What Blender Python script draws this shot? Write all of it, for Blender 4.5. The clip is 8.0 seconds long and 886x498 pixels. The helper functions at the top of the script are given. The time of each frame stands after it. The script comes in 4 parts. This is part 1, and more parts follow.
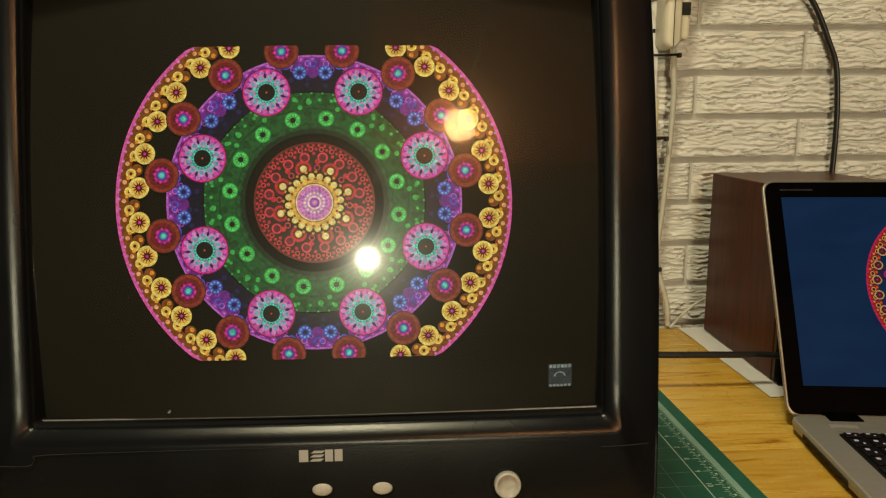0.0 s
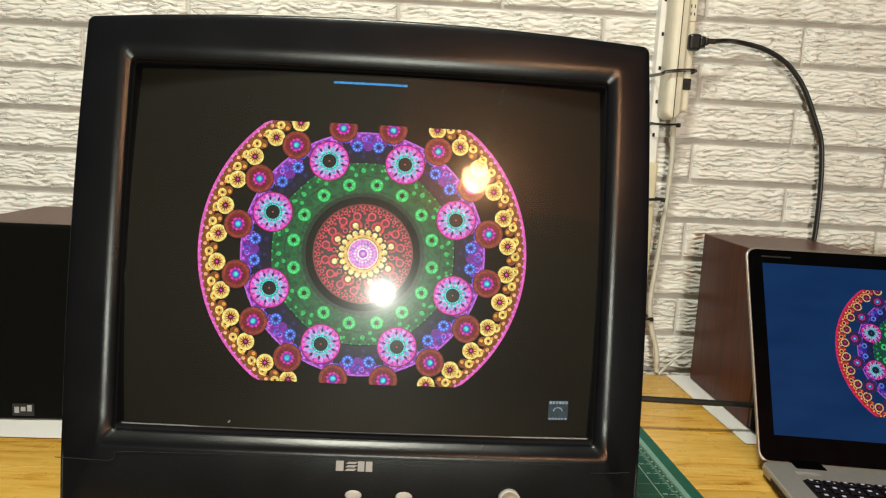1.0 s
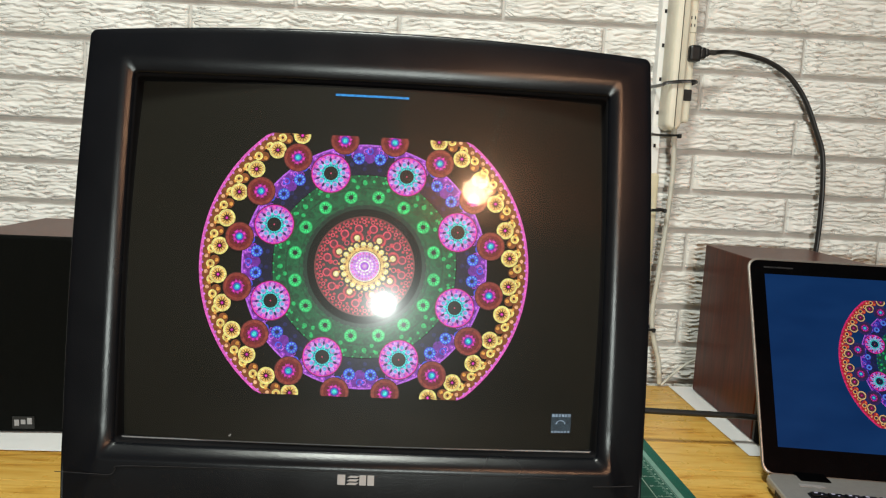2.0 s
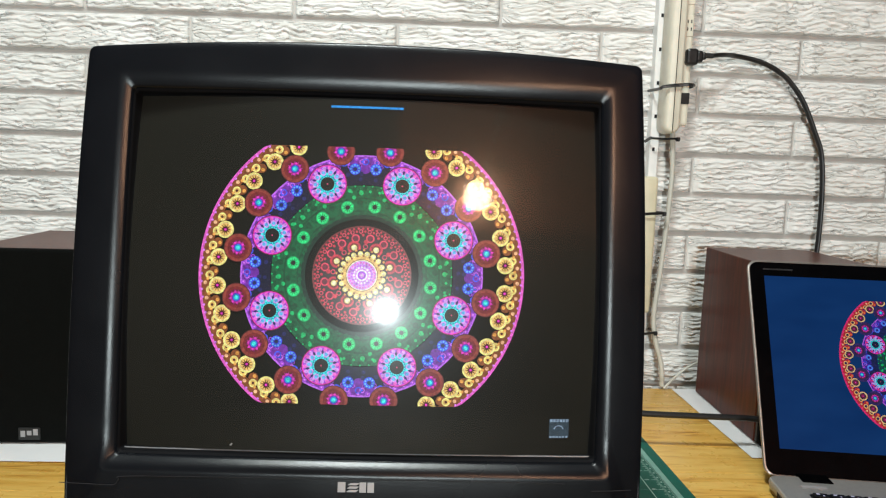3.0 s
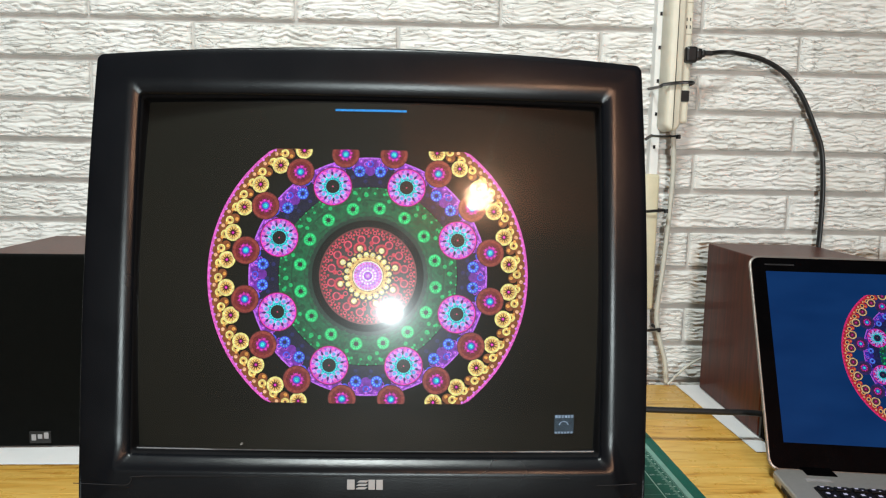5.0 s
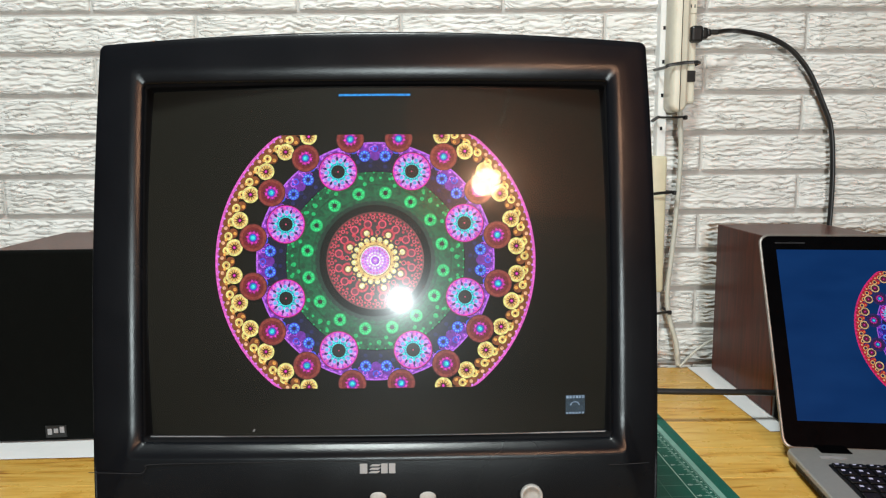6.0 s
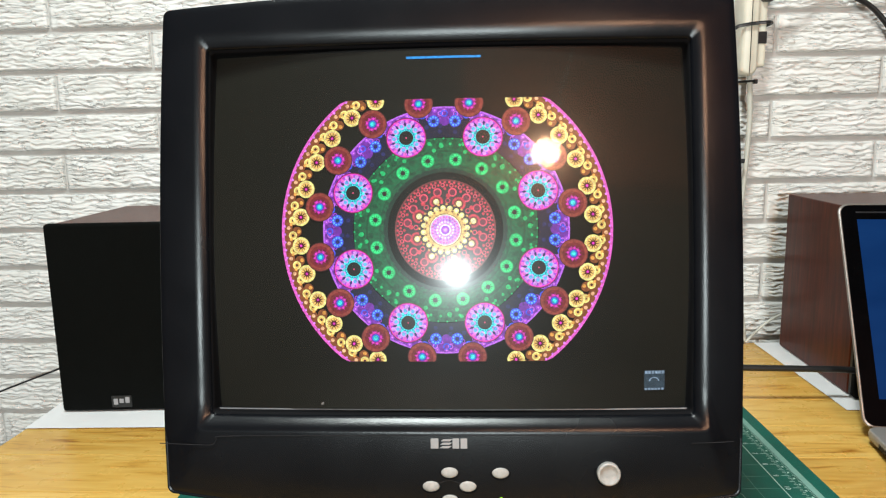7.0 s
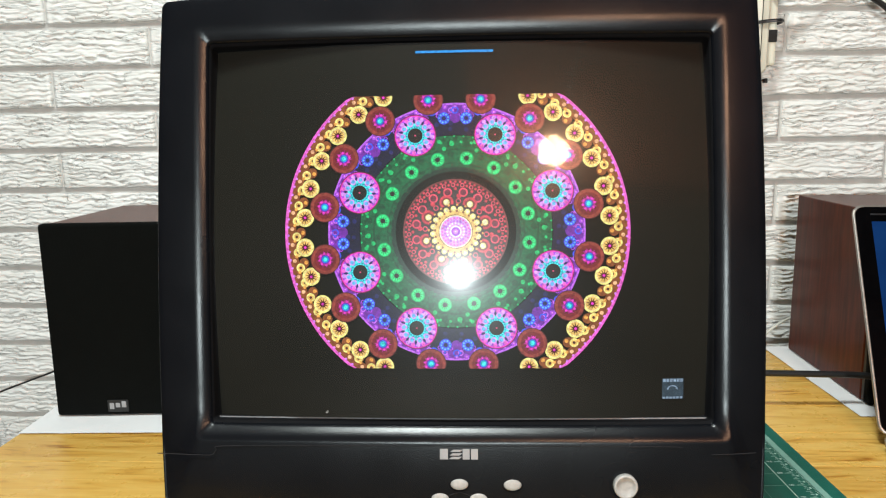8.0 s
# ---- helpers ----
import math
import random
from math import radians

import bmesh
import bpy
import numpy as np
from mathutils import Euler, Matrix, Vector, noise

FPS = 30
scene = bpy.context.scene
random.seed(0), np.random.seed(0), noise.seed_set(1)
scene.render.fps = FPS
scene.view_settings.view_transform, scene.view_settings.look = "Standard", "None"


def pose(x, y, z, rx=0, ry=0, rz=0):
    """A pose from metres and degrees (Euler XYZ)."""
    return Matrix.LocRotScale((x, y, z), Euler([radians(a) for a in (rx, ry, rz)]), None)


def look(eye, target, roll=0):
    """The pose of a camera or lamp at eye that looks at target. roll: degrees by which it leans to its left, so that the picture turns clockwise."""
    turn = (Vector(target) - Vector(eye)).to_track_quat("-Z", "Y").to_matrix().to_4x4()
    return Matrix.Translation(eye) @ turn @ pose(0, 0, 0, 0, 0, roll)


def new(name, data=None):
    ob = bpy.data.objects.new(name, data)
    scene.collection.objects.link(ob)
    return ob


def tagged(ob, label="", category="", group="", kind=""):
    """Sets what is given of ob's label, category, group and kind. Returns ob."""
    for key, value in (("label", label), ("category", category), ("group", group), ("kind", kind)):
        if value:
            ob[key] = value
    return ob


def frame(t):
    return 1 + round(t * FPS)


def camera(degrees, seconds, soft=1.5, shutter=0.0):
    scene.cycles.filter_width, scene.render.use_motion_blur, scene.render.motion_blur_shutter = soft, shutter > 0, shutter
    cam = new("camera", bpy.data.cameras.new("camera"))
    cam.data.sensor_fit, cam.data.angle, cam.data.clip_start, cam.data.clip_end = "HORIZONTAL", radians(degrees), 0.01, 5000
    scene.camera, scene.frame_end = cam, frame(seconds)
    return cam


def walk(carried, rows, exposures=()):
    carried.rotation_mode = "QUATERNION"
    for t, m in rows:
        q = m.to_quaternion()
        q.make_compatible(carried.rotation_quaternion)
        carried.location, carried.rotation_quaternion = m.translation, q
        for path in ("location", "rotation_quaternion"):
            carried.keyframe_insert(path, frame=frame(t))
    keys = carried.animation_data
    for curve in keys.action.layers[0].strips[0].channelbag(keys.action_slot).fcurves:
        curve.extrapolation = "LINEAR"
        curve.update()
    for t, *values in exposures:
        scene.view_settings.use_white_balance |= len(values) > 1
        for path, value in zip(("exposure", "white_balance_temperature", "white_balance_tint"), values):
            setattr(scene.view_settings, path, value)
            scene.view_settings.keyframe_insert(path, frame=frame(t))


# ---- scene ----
cam = camera(64.3, 8.0, soft=1.2)
PATH = [
    (0, (0.071, -0.435, 0.343), (0.144, 1.529, -0.027), -0.6),
    (0.1, (0.059, -0.454, 0.348), (0.126, 1.507, -0.039), 0.1),
    (0.2, (0.053, -0.478, 0.344), (0.057, 1.49, -0.015), -0.2),
    (0.3, (0.045, -0.495, 0.363), (0.045, 1.467, -0.022), 1.4),
    (0.5, (0.035, -0.518, 0.374), (0.074, 1.449, 0.014), 3.8),
    (1, (0.047, -0.522, 0.373), (0.123, 1.457, 0.09), 2.9),
    (1.5, (0.044, -0.519, 0.373), (0.119, 1.462, 0.11), 3.0),
    (3, (0.053, -0.526, 0.378), (0.11, 1.459, 0.136), 1.9),
    (3.5, (0.053, -0.527, 0.377), (0.104, 1.457, 0.13), 1.7),
    (4, (0.052, -0.528, 0.378), (0.099, 1.456, 0.131), 1.7),
    (4.5, (0.052, -0.531, 0.379), (0.097, 1.454, 0.138), 1.5),
    (5.8, (0.05, -0.537, 0.376), (0.105, 1.446, 0.12), 0.5),
    (6, (0.053, -0.534, 0.372), (0.077, 1.448, 0.106), -0.4),
    (6.2, (0.055, -0.538, 0.369), (-0.057, 1.442, 0.11), -1.6),
    (6.3, (0.052, -0.539, 0.355), (-0.064, 1.441, 0.094), -0.6),
    (6.5, (0.053, -0.535, 0.356), (-0.06, 1.436, 0.036), -0.2),
    (6.8, (0.041, -0.522, 0.359), (-0.055, 1.447, 0.021), 0.3),
    (7, (0.031, -0.514, 0.365), (-0.068, 1.456, 0.03), -1.1),
    (7.5, (0.018, -0.501, 0.369), (-0.095, 1.471, 0.055), -1.2),
    (8, (0.021, -0.493, 0.363), (-0.072, 1.477, 0.029), -0.9),
]
EXPOSURES = [(0.0, -0.7, 11500, 6), (0.5, -0.2, 10500, 6), (1.0, -0.05, 7800, 9), (1.5, -0.15, 7200, 9), (3.0, 0.0, 6500, 10), (6.0, 0.0, 6500, 10), (7.0, 0.2, 6500, 10), (8.0, 0.2, 6500, 10)]
walk(cam, [(t, look(eye, target, roll)) for t, eye, target, roll in PATH], EXPOSURES)

# ---- world and lamps ----
world = bpy.data.worlds.new("night_room")
world.use_nodes = True
world.node_tree.nodes["Background"].inputs[0].default_value = (0.03, 0.03, 0.035, 1)
world.node_tree.nodes["Background"].inputs[1].default_value = 0.3
scene.world = world

BULB = Vector((0.32, -1.08, 0.776))      # bare warm bulb hanging behind the camera
GLOBE = Vector((-0.07, -4.2, 0.585))     # white globe lamp across the room
CEIL = Vector((-0.12, -0.42, 1.64))      # ceiling lamp over the desk


def lamp(name, place, watts, colour, radius):
    data = bpy.data.lights.new(name, "POINT")
    data.energy, data.color, data.shadow_soft_size = watts, colour, radius
    ob = new(name, data)
    ob.location = place
    return ob


lamp("bulb_light", BULB, 17, (1.0, 0.57, 0.34), 0.052)
lamp("globe_light", GLOBE, 350, (0.86, 0.985, 1.0), 0.088)
panel_light = bpy.data.lights.new("ceiling_light_glow", "AREA")
panel_light.shape, panel_light.size, panel_light.energy, panel_light.color = "DISK", 0.30, 31, (0.90, 1.0, 0.975)
new("ceiling_light_glow", panel_light).location = CEIL


# ---- materials ----
def lin(r, g, b):
    return tuple((c / 255 / 12.92) if c / 255 <= 0.04045 else ((c / 255 + 0.055) / 1.055) ** 2.4 for c in (r, g, b))


class Mat:
    """A small node builder round one Principled material."""

    def __init__(self, name, colour=(0.5, 0.5, 0.5), rough=0.5, metal=0.0, spec=0.5):
        self.m = bpy.data.materials.new(name)
        self.m.use_nodes = True
        self.t = self.m.node_tree
        self.p = self.t.nodes["Principled BSDF"]
        self.p.inputs["Base Color"].default_value = (*colour, 1)
        self.p.inputs["Roughness"].default_value = rough
        self.p.inputs["Metallic"].default_value = metal
        self.p.inputs["Specular IOR Level"].default_value = spec
        self.colour = colour
        self.where = None

    def node(self, kind, **values):
        n = self.t.nodes.new(kind)
        for k, v in values.items():
            n.inputs[k.replace("_", " ")].default_value = v
        return n

    def link(self, a, b):
        self.t.links.new(a, b)

    def coords(self, scale=(1, 1, 1), random_shift=False):
        c = self.t.nodes.new("ShaderNodeTexCoord")
        mp = self.t.nodes.new("ShaderNodeMapping")
        mp.inputs["Scale"].default_value = scale
        self.link(c.outputs["Object"], mp.inputs["Vector"])
        if random_shift:
            oi = self.t.nodes.new("ShaderNodeObjectInfo")
            mul = self.t.nodes.new("ShaderNodeVectorMath")
            mul.operation = "SCALE"
            mul.inputs[0].default_value = (3.1, 7.7, 5.3)
            self.link(oi.outputs["Random"], mul.inputs["Scale"])
            self.link(mul.outputs[0], mp.inputs["Location"])
        return mp.outputs[0]

    def noise(self, scale, detail=3.0, rough=0.55, stretch=(1, 1, 1), distortion=0.0, random_shift=False):
        n = self.node("ShaderNodeTexNoise", Scale=scale, Detail=detail, Roughness=rough, Distortion=distortion)
        self.link(self.coords(stretch, random_shift), n.inputs["Vector"])
        return n.outputs["Fac"]

    def ramp(self, fac, stops):
        r = self.t.nodes.new("ShaderNodeValToRGB")
        e = r.color_ramp.elements
        while len(e) < len(stops):
            e.new(0.5)
        for el, (at, c) in zip(e, stops):
            el.position, el.color = at, (*c, 1) if len(c) == 3 else c
        self.link(fac, r.inputs[0])
        return r.outputs[0]

    def mix(self, a, b, fac, mode="MIX"):
        x = self.t.nodes.new("ShaderNodeMix")
        x.data_type, x.blend_type = "RGBA", mode
        for v, s in ((a, 6), (b, 7), (fac, 0)):
            if isinstance(v, (float, int)):
                x.inputs[s].default_value = v
            elif isinstance(v, tuple):
                x.inputs[s].default_value = (*v, 1)
            else:
                self.link(v, x.inputs[s])
        return x.outputs[2]

    def base(self, socket):
        self.link(socket, self.p.inputs["Base Color"])
        return self

    def rough(self, socket):
        self.link(socket, self.p.inputs["Roughness"])
        return self

    def bump(self, fac, strength, distance):
        b = self.node("ShaderNodeBump", Strength=strength, Distance=distance)
        old = self.p.inputs["Normal"].links
        if old:
            self.link(old[0].from_socket, b.inputs["Normal"])
        self.link(fac, b.inputs["Height"])
        self.link(b.outputs[0], self.p.inputs["Normal"])
        return self


def tinted(name, colour, rough=0.5, vary=0.15, scale=40.0, bump=0.0, bump_scale=600.0, metal=0.0, spec=0.5, stretch=(1, 1, 1)):
    """A plain surface with faint mottling at two scales and a fine grain."""
    m = Mat(name, colour, rough, metal, spec)
    dark = tuple(c * (1 - vary) for c in colour)
    light = tuple(min(1, c * (1 + vary)) for c in colour)
    c = m.ramp(m.noise(scale, 4, 0.6, stretch), [(0.3, dark), (0.7, light)])
    c = m.mix(c, m.ramp(m.noise(scale * 0.12, 2, 0.5), [(0.35, (1 - vary,) * 3), (0.65, (1, 1, 1))]), 0.6, "MULTIPLY")
    m.base(c)
    m.rough(m.ramp(m.noise(scale * 0.5, 3), [(0.3, (max(0.02, rough - 0.06),) * 3), (0.7, (min(1, rough + 0.06),) * 3)]))
    if bump:
        m.bump(m.noise(bump_scale, 2), bump, 0.0006)
    return m.m


def glow(name, colour, strength=1.0):
    """Phosphor or panel light: dark face that gives off its colour."""
    m = Mat(name, (0.006, 0.006, 0.006), 0.3, spec=0.12)
    m.p.inputs["Emission Color"].default_value = (*colour, 1)
    m.p.inputs["Emission Strength"].default_value = strength
    return m.m


def brick_paint():
    m = Mat("white_painted_brick", (0.80, 0.79, 0.76), 0.62, spec=0.3)
    a = m.ramp(m.noise(9, 4, 0.6, (1, 1, 1), 0, True), [(0.3, (0.74, 0.73, 0.70)), (0.7, (0.84, 0.835, 0.82))])
    b = m.ramp(m.noise(60, 5, 0.65, (0.5, 1, 1.4), 0.3, True), [(0.36, (0.86, 0.85, 0.83)), (0.55, (1, 1, 1))])
    m.base(m.mix(a, b, 0.55, "MULTIPLY"))
    for sc, far in (((13, 20, 58), 0.0032),):
        crack = m.ramp(m.noise(1.0, 3, 0.6, sc, 0.5, True), [(0.40, (1, 1, 1)), (0.485, (0.75, 0.75, 0.75)), (0.505, (0, 0, 0)), (0.53, (0.8, 0.8, 0.8)), (0.66, (0.5, 0.5, 0.5))])
        m.bump(crack, 0.75, far)
    m.bump(m.noise(260, 4, 0.6, (0.5, 1, 1), 0.4, True), 0.4, 0.0012)
    return m.m


def wood_plank():
    m = Mat("varnished_pine", (0.5, 0.3, 0.1), 0.3, spec=0.5)
    oi = m.t.nodes.new("ShaderNodeObjectInfo")
    grain = m.noise(9, 5, 0.6, (0.7, 7, 7), 1.7, True)
    c = m.ramp(grain, [(0.28, lin(162, 108, 36)), (0.42, lin(216, 172, 86)), (0.60, lin(228, 192, 110)), (0.75, lin(200, 150, 66))])
    fine = m.ramp(m.noise(40, 4, 0.6, (0.5, 18, 18), 0.2, True), [(0.35, (0.82, 0.78, 0.72)), (0.6, (1, 1, 1))])
    c = m.mix(c, fine, 0.35, "MULTIPLY")
    c = m.mix(c, m.ramp(oi.outputs["Random"], [(0.0, (0.84, 0.78, 0.66)), (0.5, (1, 0.97, 0.92)), (1.0, (1.0, 0.92, 0.78))]), 1.0, "MULTIPLY")
    m.base(c)
    m.rough(m.ramp(m.noise(30, 3), [(0.3, (0.24,) * 3), (0.7, (0.36,) * 3)]))
    m.bump(m.noise(50, 3, 0.6, (0.4, 14, 14), 0.2, True), 0.12, 0.0006)
    return m.m


def veneer(name, dark, light):
    m = Mat(name, dark, 0.3, spec=0.14)
    c = m.ramp(m.noise(16, 5, 0.6, (7, 7, 0.5), 0.6), [(0.3, dark), (0.65, light)])
    c = m.mix(c, m.ramp(m.noise(90, 3, 0.6, (6, 6, 0.3)), [(0.35, (0.7, 0.66, 0.62)), (0.6, (1, 1, 1))]), 0.6, "MULTIPLY")
    m.base(c)
    m.bump(m.noise(120, 3, 0.6, (6, 6, 0.3)), 0.08, 0.0004)
    return m.m


def bezel_plastic():
    m = Mat("charcoal_plastic", (0.0045, 0.0052, 0.0066), 0.32, spec=0.26)
    c = m.ramp(m.noise(25, 4), [(0.3, (0.0027, 0.0033, 0.0048)), (0.7, (0.0042, 0.0049, 0.0068))])
    dust = m.ramp(m.noise(320, 2, 0.5), [(0.70, (0, 0, 0)), (0.82, (1, 1, 1))])
    m.base(m.mix(c, (0.02, 0.019, 0.018), m.mix((0, 0, 0), dust, 0.2)))
    m.rough(m.ramp(m.noise(14, 3), [(0.3, (0.22,) * 3), (0.7, (0.28,) * 3)]))
    m.bump(m.noise(900, 3, 0.6), 0.22, 0.0004)
    return m.m


def screen_glass():
    """Clear coat of the tube: mirror gloss with a faint anti-glare haze over what lies behind."""
    m = bpy.data.materials.new("tube_glass")
    m.use_nodes = True
    t = m.node_tree
    t.nodes.remove(t.nodes["Principled BSDF"])
    out = t.nodes["Material Output"]
    clear = t.nodes.new("ShaderNodeBsdfTransparent")
    lobes = []
    for r in (0.05, 0.15, 0.24, 0.40):
        g = t.nodes.new("ShaderNodeBsdfGlossy")
        g.inputs["Roughness"].default_value = r
        lobes.append(g.outputs[0])
    fr = t.nodes.new("ShaderNodeFresnel")
    fr.inputs["IOR"].default_value = 1.5
    both = lobes[0]
    for lobe, share in zip(lobes[1:], (0.24, 0.22, 0.22)):
        blend = t.nodes.new("ShaderNodeMixShader")
        blend.inputs[0].default_value = share
        t.links.new(both, blend.inputs[1])
        t.links.new(lobe, blend.inputs[2])
        both = blend.outputs[0]
    mix = t.nodes.new("ShaderNodeMixShader")
    t.links.new(fr.outputs[0], mix.inputs[0])
    t.links.new(clear.outputs[0], mix.inputs[1])
    t.links.new(both, mix.inputs[2])
    t.links.new(mix.outputs[0], out.inputs[0])
    return m


M_BRICK = brick_paint()
M_MORTAR = tinted("grey_mortar", (0.47, 0.45, 0.43), 0.8, 0.12, 30, 0.5, 300)
M_WOOD = wood_plank()
M_WOODGAP = tinted("plank_joint", (0.10, 0.055, 0.02), 0.7)
M_BEZEL = bezel_plastic()
M_BACK = tinted("dark_shell_plastic", (0.008, 0.008, 0.010), 0.5, 0.12, 30, 0.3, 900, spec=0.3)
M_RUBBER = tinted("black_rubber", (0.014, 0.014, 0.015), 0.55, 0.2, 80)
M_GASKET = tinted("black_gasket", (0.004, 0.004, 0.005), 0.75, 0.2, 80, spec=0.1)
M_SILVER = tinted("silver_button_plastic", (0.40, 0.385, 0.37), 0.5, 0.16, 300, 0.3, 1500, metal=0.1, spec=0.35)
M_LOGO = tinted("light_grey_print", (0.30, 0.29, 0.30), 0.5, 0.08, 200)
M_SEAM = tinted("worn_seam", (0.022, 0.021, 0.023), 0.6, 0.3, 120, spec=0.08)
M_PHOSPHOR = tinted("unlit_phosphor", (0.0095, 0.0092, 0.0070), 0.8, 0.05, 30, spec=0.02)
M_GLASS = screen_glass()
M_GRILLE = tinted("black_grille_cloth", (0.0022, 0.0026, 0.0023), 0.95, 0.3, 700, 0.8, 1800, spec=0.1)
M_VENEER = veneer("dark_rosewood_vinyl", lin(54, 18, 10), lin(90, 36, 20))
M_BAFFLE = tinted("black_baffle", (0.004, 0.004, 0.004), 0.5, 0.2, 100)
M_PAPER = tinted("white_paper", (0.80, 0.80, 0.81), 0.8, 0.03, 20)
M_MAT = tinted("green_mat_vinyl", (0.007, 0.115, 0.085), 0.55, 0.14, 60, 0.5, 1600, spec=0.25)
M_PRINT = tinted("pale_green_print", (0.42, 0.60, 0.53), 0.55, 0.1, 200)
M_PRINT_DIM = tinted("faint_green_print", (0.10, 0.26, 0.21), 0.55, 0.15, 200)
M_BAND = tinted("pale_ruler_band", (0.20, 0.40, 0.34), 0.55, 0.1, 120)
M_WHITE = tinted("white_enamel", (0.78, 0.78, 0.77), 0.4, 0.05, 40)
M_BEIGE = tinted("beige_plastic", (0.70, 0.66, 0.55), 0.42, 0.06, 40)
M_BEIGE_OLD = tinted("yellowed_plastic", (0.66, 0.60, 0.43), 0.45, 0.06, 40)
M_CORD_GREY = tinted("grey_cord", (0.55, 0.54, 0.48), 0.5, 0.08, 60)
M_TIE = tinted("black_nylon", (0.012, 0.012, 0.013), 0.4, 0.2, 100)
M_ALU = tinted("brushed_silver_lid", (0.33, 0.30, 0.28), 0.36, 0.06, 200, 0.15, 1200, metal=0.7, stretch=(1, 8, 8))
M_DECK = tinted("silver_palm_rest", (0.33, 0.325, 0.315), 0.4, 0.06, 300, 0.15, 1500, metal=0.4)
M_PIANO = tinted("gloss_black_frame", (0.0016, 0.0016, 0.002), 0.12, 0.2, 60, spec=0.09)
M_KEY = tinted("black_key", (0.004, 0.004, 0.0045), 0.42, 0.15, 200, spec=0.3)
M_LEGEND = glow("key_backlight", lin(190, 190, 215), 0.9)
M_LED = glow("green_led", lin(150, 255, 40), 1.6)
M_PLASTER = tinted("brown_wall_paint", (0.075, 0.05, 0.034), 0.8, 0.06, 6, 0.3, 120)
M_CEIL = tinted("dark_ceiling_board", (0.10, 0.085, 0.07), 0.85, 0.04, 6)
M_CARPET = tinted("brown_carpet", (0.16, 0.12, 0.09), 0.95, 0.25, 120, 0.8, 400)
M_LAMPMETAL = tinted("dark_lamp_metal", (0.05, 0.045, 0.04), 0.4, 0.1, 60, metal=0.6)


# ---- mesh helpers ----
def mesh_of(bm, name, mats, smooth=False):
    bmesh.ops.recalc_face_normals(bm, faces=bm.faces)
    me = bpy.data.meshes.new(name)
    bm.to_mesh(me)
    bm.free()
    for m in mats if isinstance(mats, (list, tuple)) else [mats]:
        me.materials.append(m)
    if smooth:
        me.polygons.foreach_set("use_smooth", [True] * len(me.polygons))
    return me


def part(name, bm, material, parent, label="", smooth=False):
    ob = new(name, mesh_of(bm, name, material, smooth))
    ob.parent = parent
    if label:
        ob["label"] = label
    return ob


def thing(name, label, category, m=None, group="", kind=""):
    ob = new(name)
    ob.empty_display_size = 0.05
    if m is not None:
        ob.matrix_world = m
    return tagged(ob, label, category, group, kind)


def box(bm, x0, x1, y0, y1, z0, z1, bevel=0.0, seg=2, m=None):
    r = bmesh.ops.create_cube(bm, size=1.0, matrix=Matrix.Translation(((x0 + x1) / 2, (y0 + y1) / 2, (z0 + z1) / 2)) @ Matrix.Diagonal((x1 - x0, y1 - y0, z1 - z0, 1)))
    vs = r["verts"]
    if bevel:
        es = list({e for v in vs for e in v.link_edges})
        out = bmesh.ops.bevel(bm, geom=es, offset=bevel, segments=seg, profile=0.5, affect="EDGES")
        vs = list({v for f in out["faces"] for v in f.verts} | {v for v in vs if v.is_valid})
    if m is not None:
        bmesh.ops.transform(bm, matrix=m, verts=vs)
    return bm


def boxed(*a, **k):
    return box(bmesh.new(), *a, **k)


def lathe(bm, profile, seg=32, m=Matrix()):
    """Turns (radius, height) pairs round the z axis, with closed ends."""
    rings = []
    for r, z in profile:
        rings.append([bm.verts.new(m @ Vector((r * math.cos(2 * math.pi * k / seg), r * math.sin(2 * math.pi * k / seg), z))) for k in range(seg)])
    for a, b in zip(rings, rings[1:]):
        for k in range(seg):
            bm.faces.new((a[k], a[(k + 1) % seg], b[(k + 1) % seg], b[k]))
    bm.faces.new(rings[0][::-1])
    bm.faces.new(rings[-1])
    return bm


def tube(points, radius, seg=10, squash=1.0, smooth_steps=8):
    """A closed tube along a smooth line through the points."""
    pts = [Vector(p) for p in points]
    line = []
    for i in range(len(pts) - 1):
        p0, p1, p2, p3 = pts[max(i - 1, 0)], pts[i], pts[i + 1], pts[min(i + 2, len(pts) - 1)]
        for s in range(smooth_steps):
            t = s / smooth_steps
            line.append(0.5 * (2 * p1 + (p2 - p0) * t + (2 * p0 - 5 * p1 + 4 * p2 - p3) * t * t + (3 * p1 - p0 - 3 * p2 + p3) * t ** 3))
    line.append(pts[-1])
    bm = bmesh.new()
    rings, side = [], None
    for i, p in enumerate(line):
        d = (line[min(i + 1, len(line) - 1)] - line[max(i - 1, 0)]).normalized()
        if side is None:
            side = d.orthogonal().normalized()
        side = (side - d * side.dot(d)).normalized()
        up = d.cross(side)
        rings.append([bm.verts.new(p + radius * (math.cos(2 * math.pi * k / seg) * side * squash + math.sin(2 * math.pi * k / seg) * up)) for k in range(seg)])
    for a, b in zip(rings, rings[1:]):
        for k in range(seg):
            bm.faces.new((a[k], a[(k + 1) % seg], b[(k + 1) % seg], b[k]))
    bm.faces.new(rings[0][::-1])
    bm.faces.new(rings[-1])
    return bm


def loft(bm, loops, close_first=False, close_last=False):
    rings = [[bm.verts.new(p) for p in lp] for lp in loops]
    n = len(rings[0])
    for a, b in zip(rings, rings[1:]):
        for k in range(n):
            bm.faces.new((a[k], a[(k + 1) % n], b[(k + 1) % n], b[k]))
    if close_first:
        bm.faces.new(rings[0][::-1])
    if close_last:
        bm.faces.new(rings[-1])
    return bm


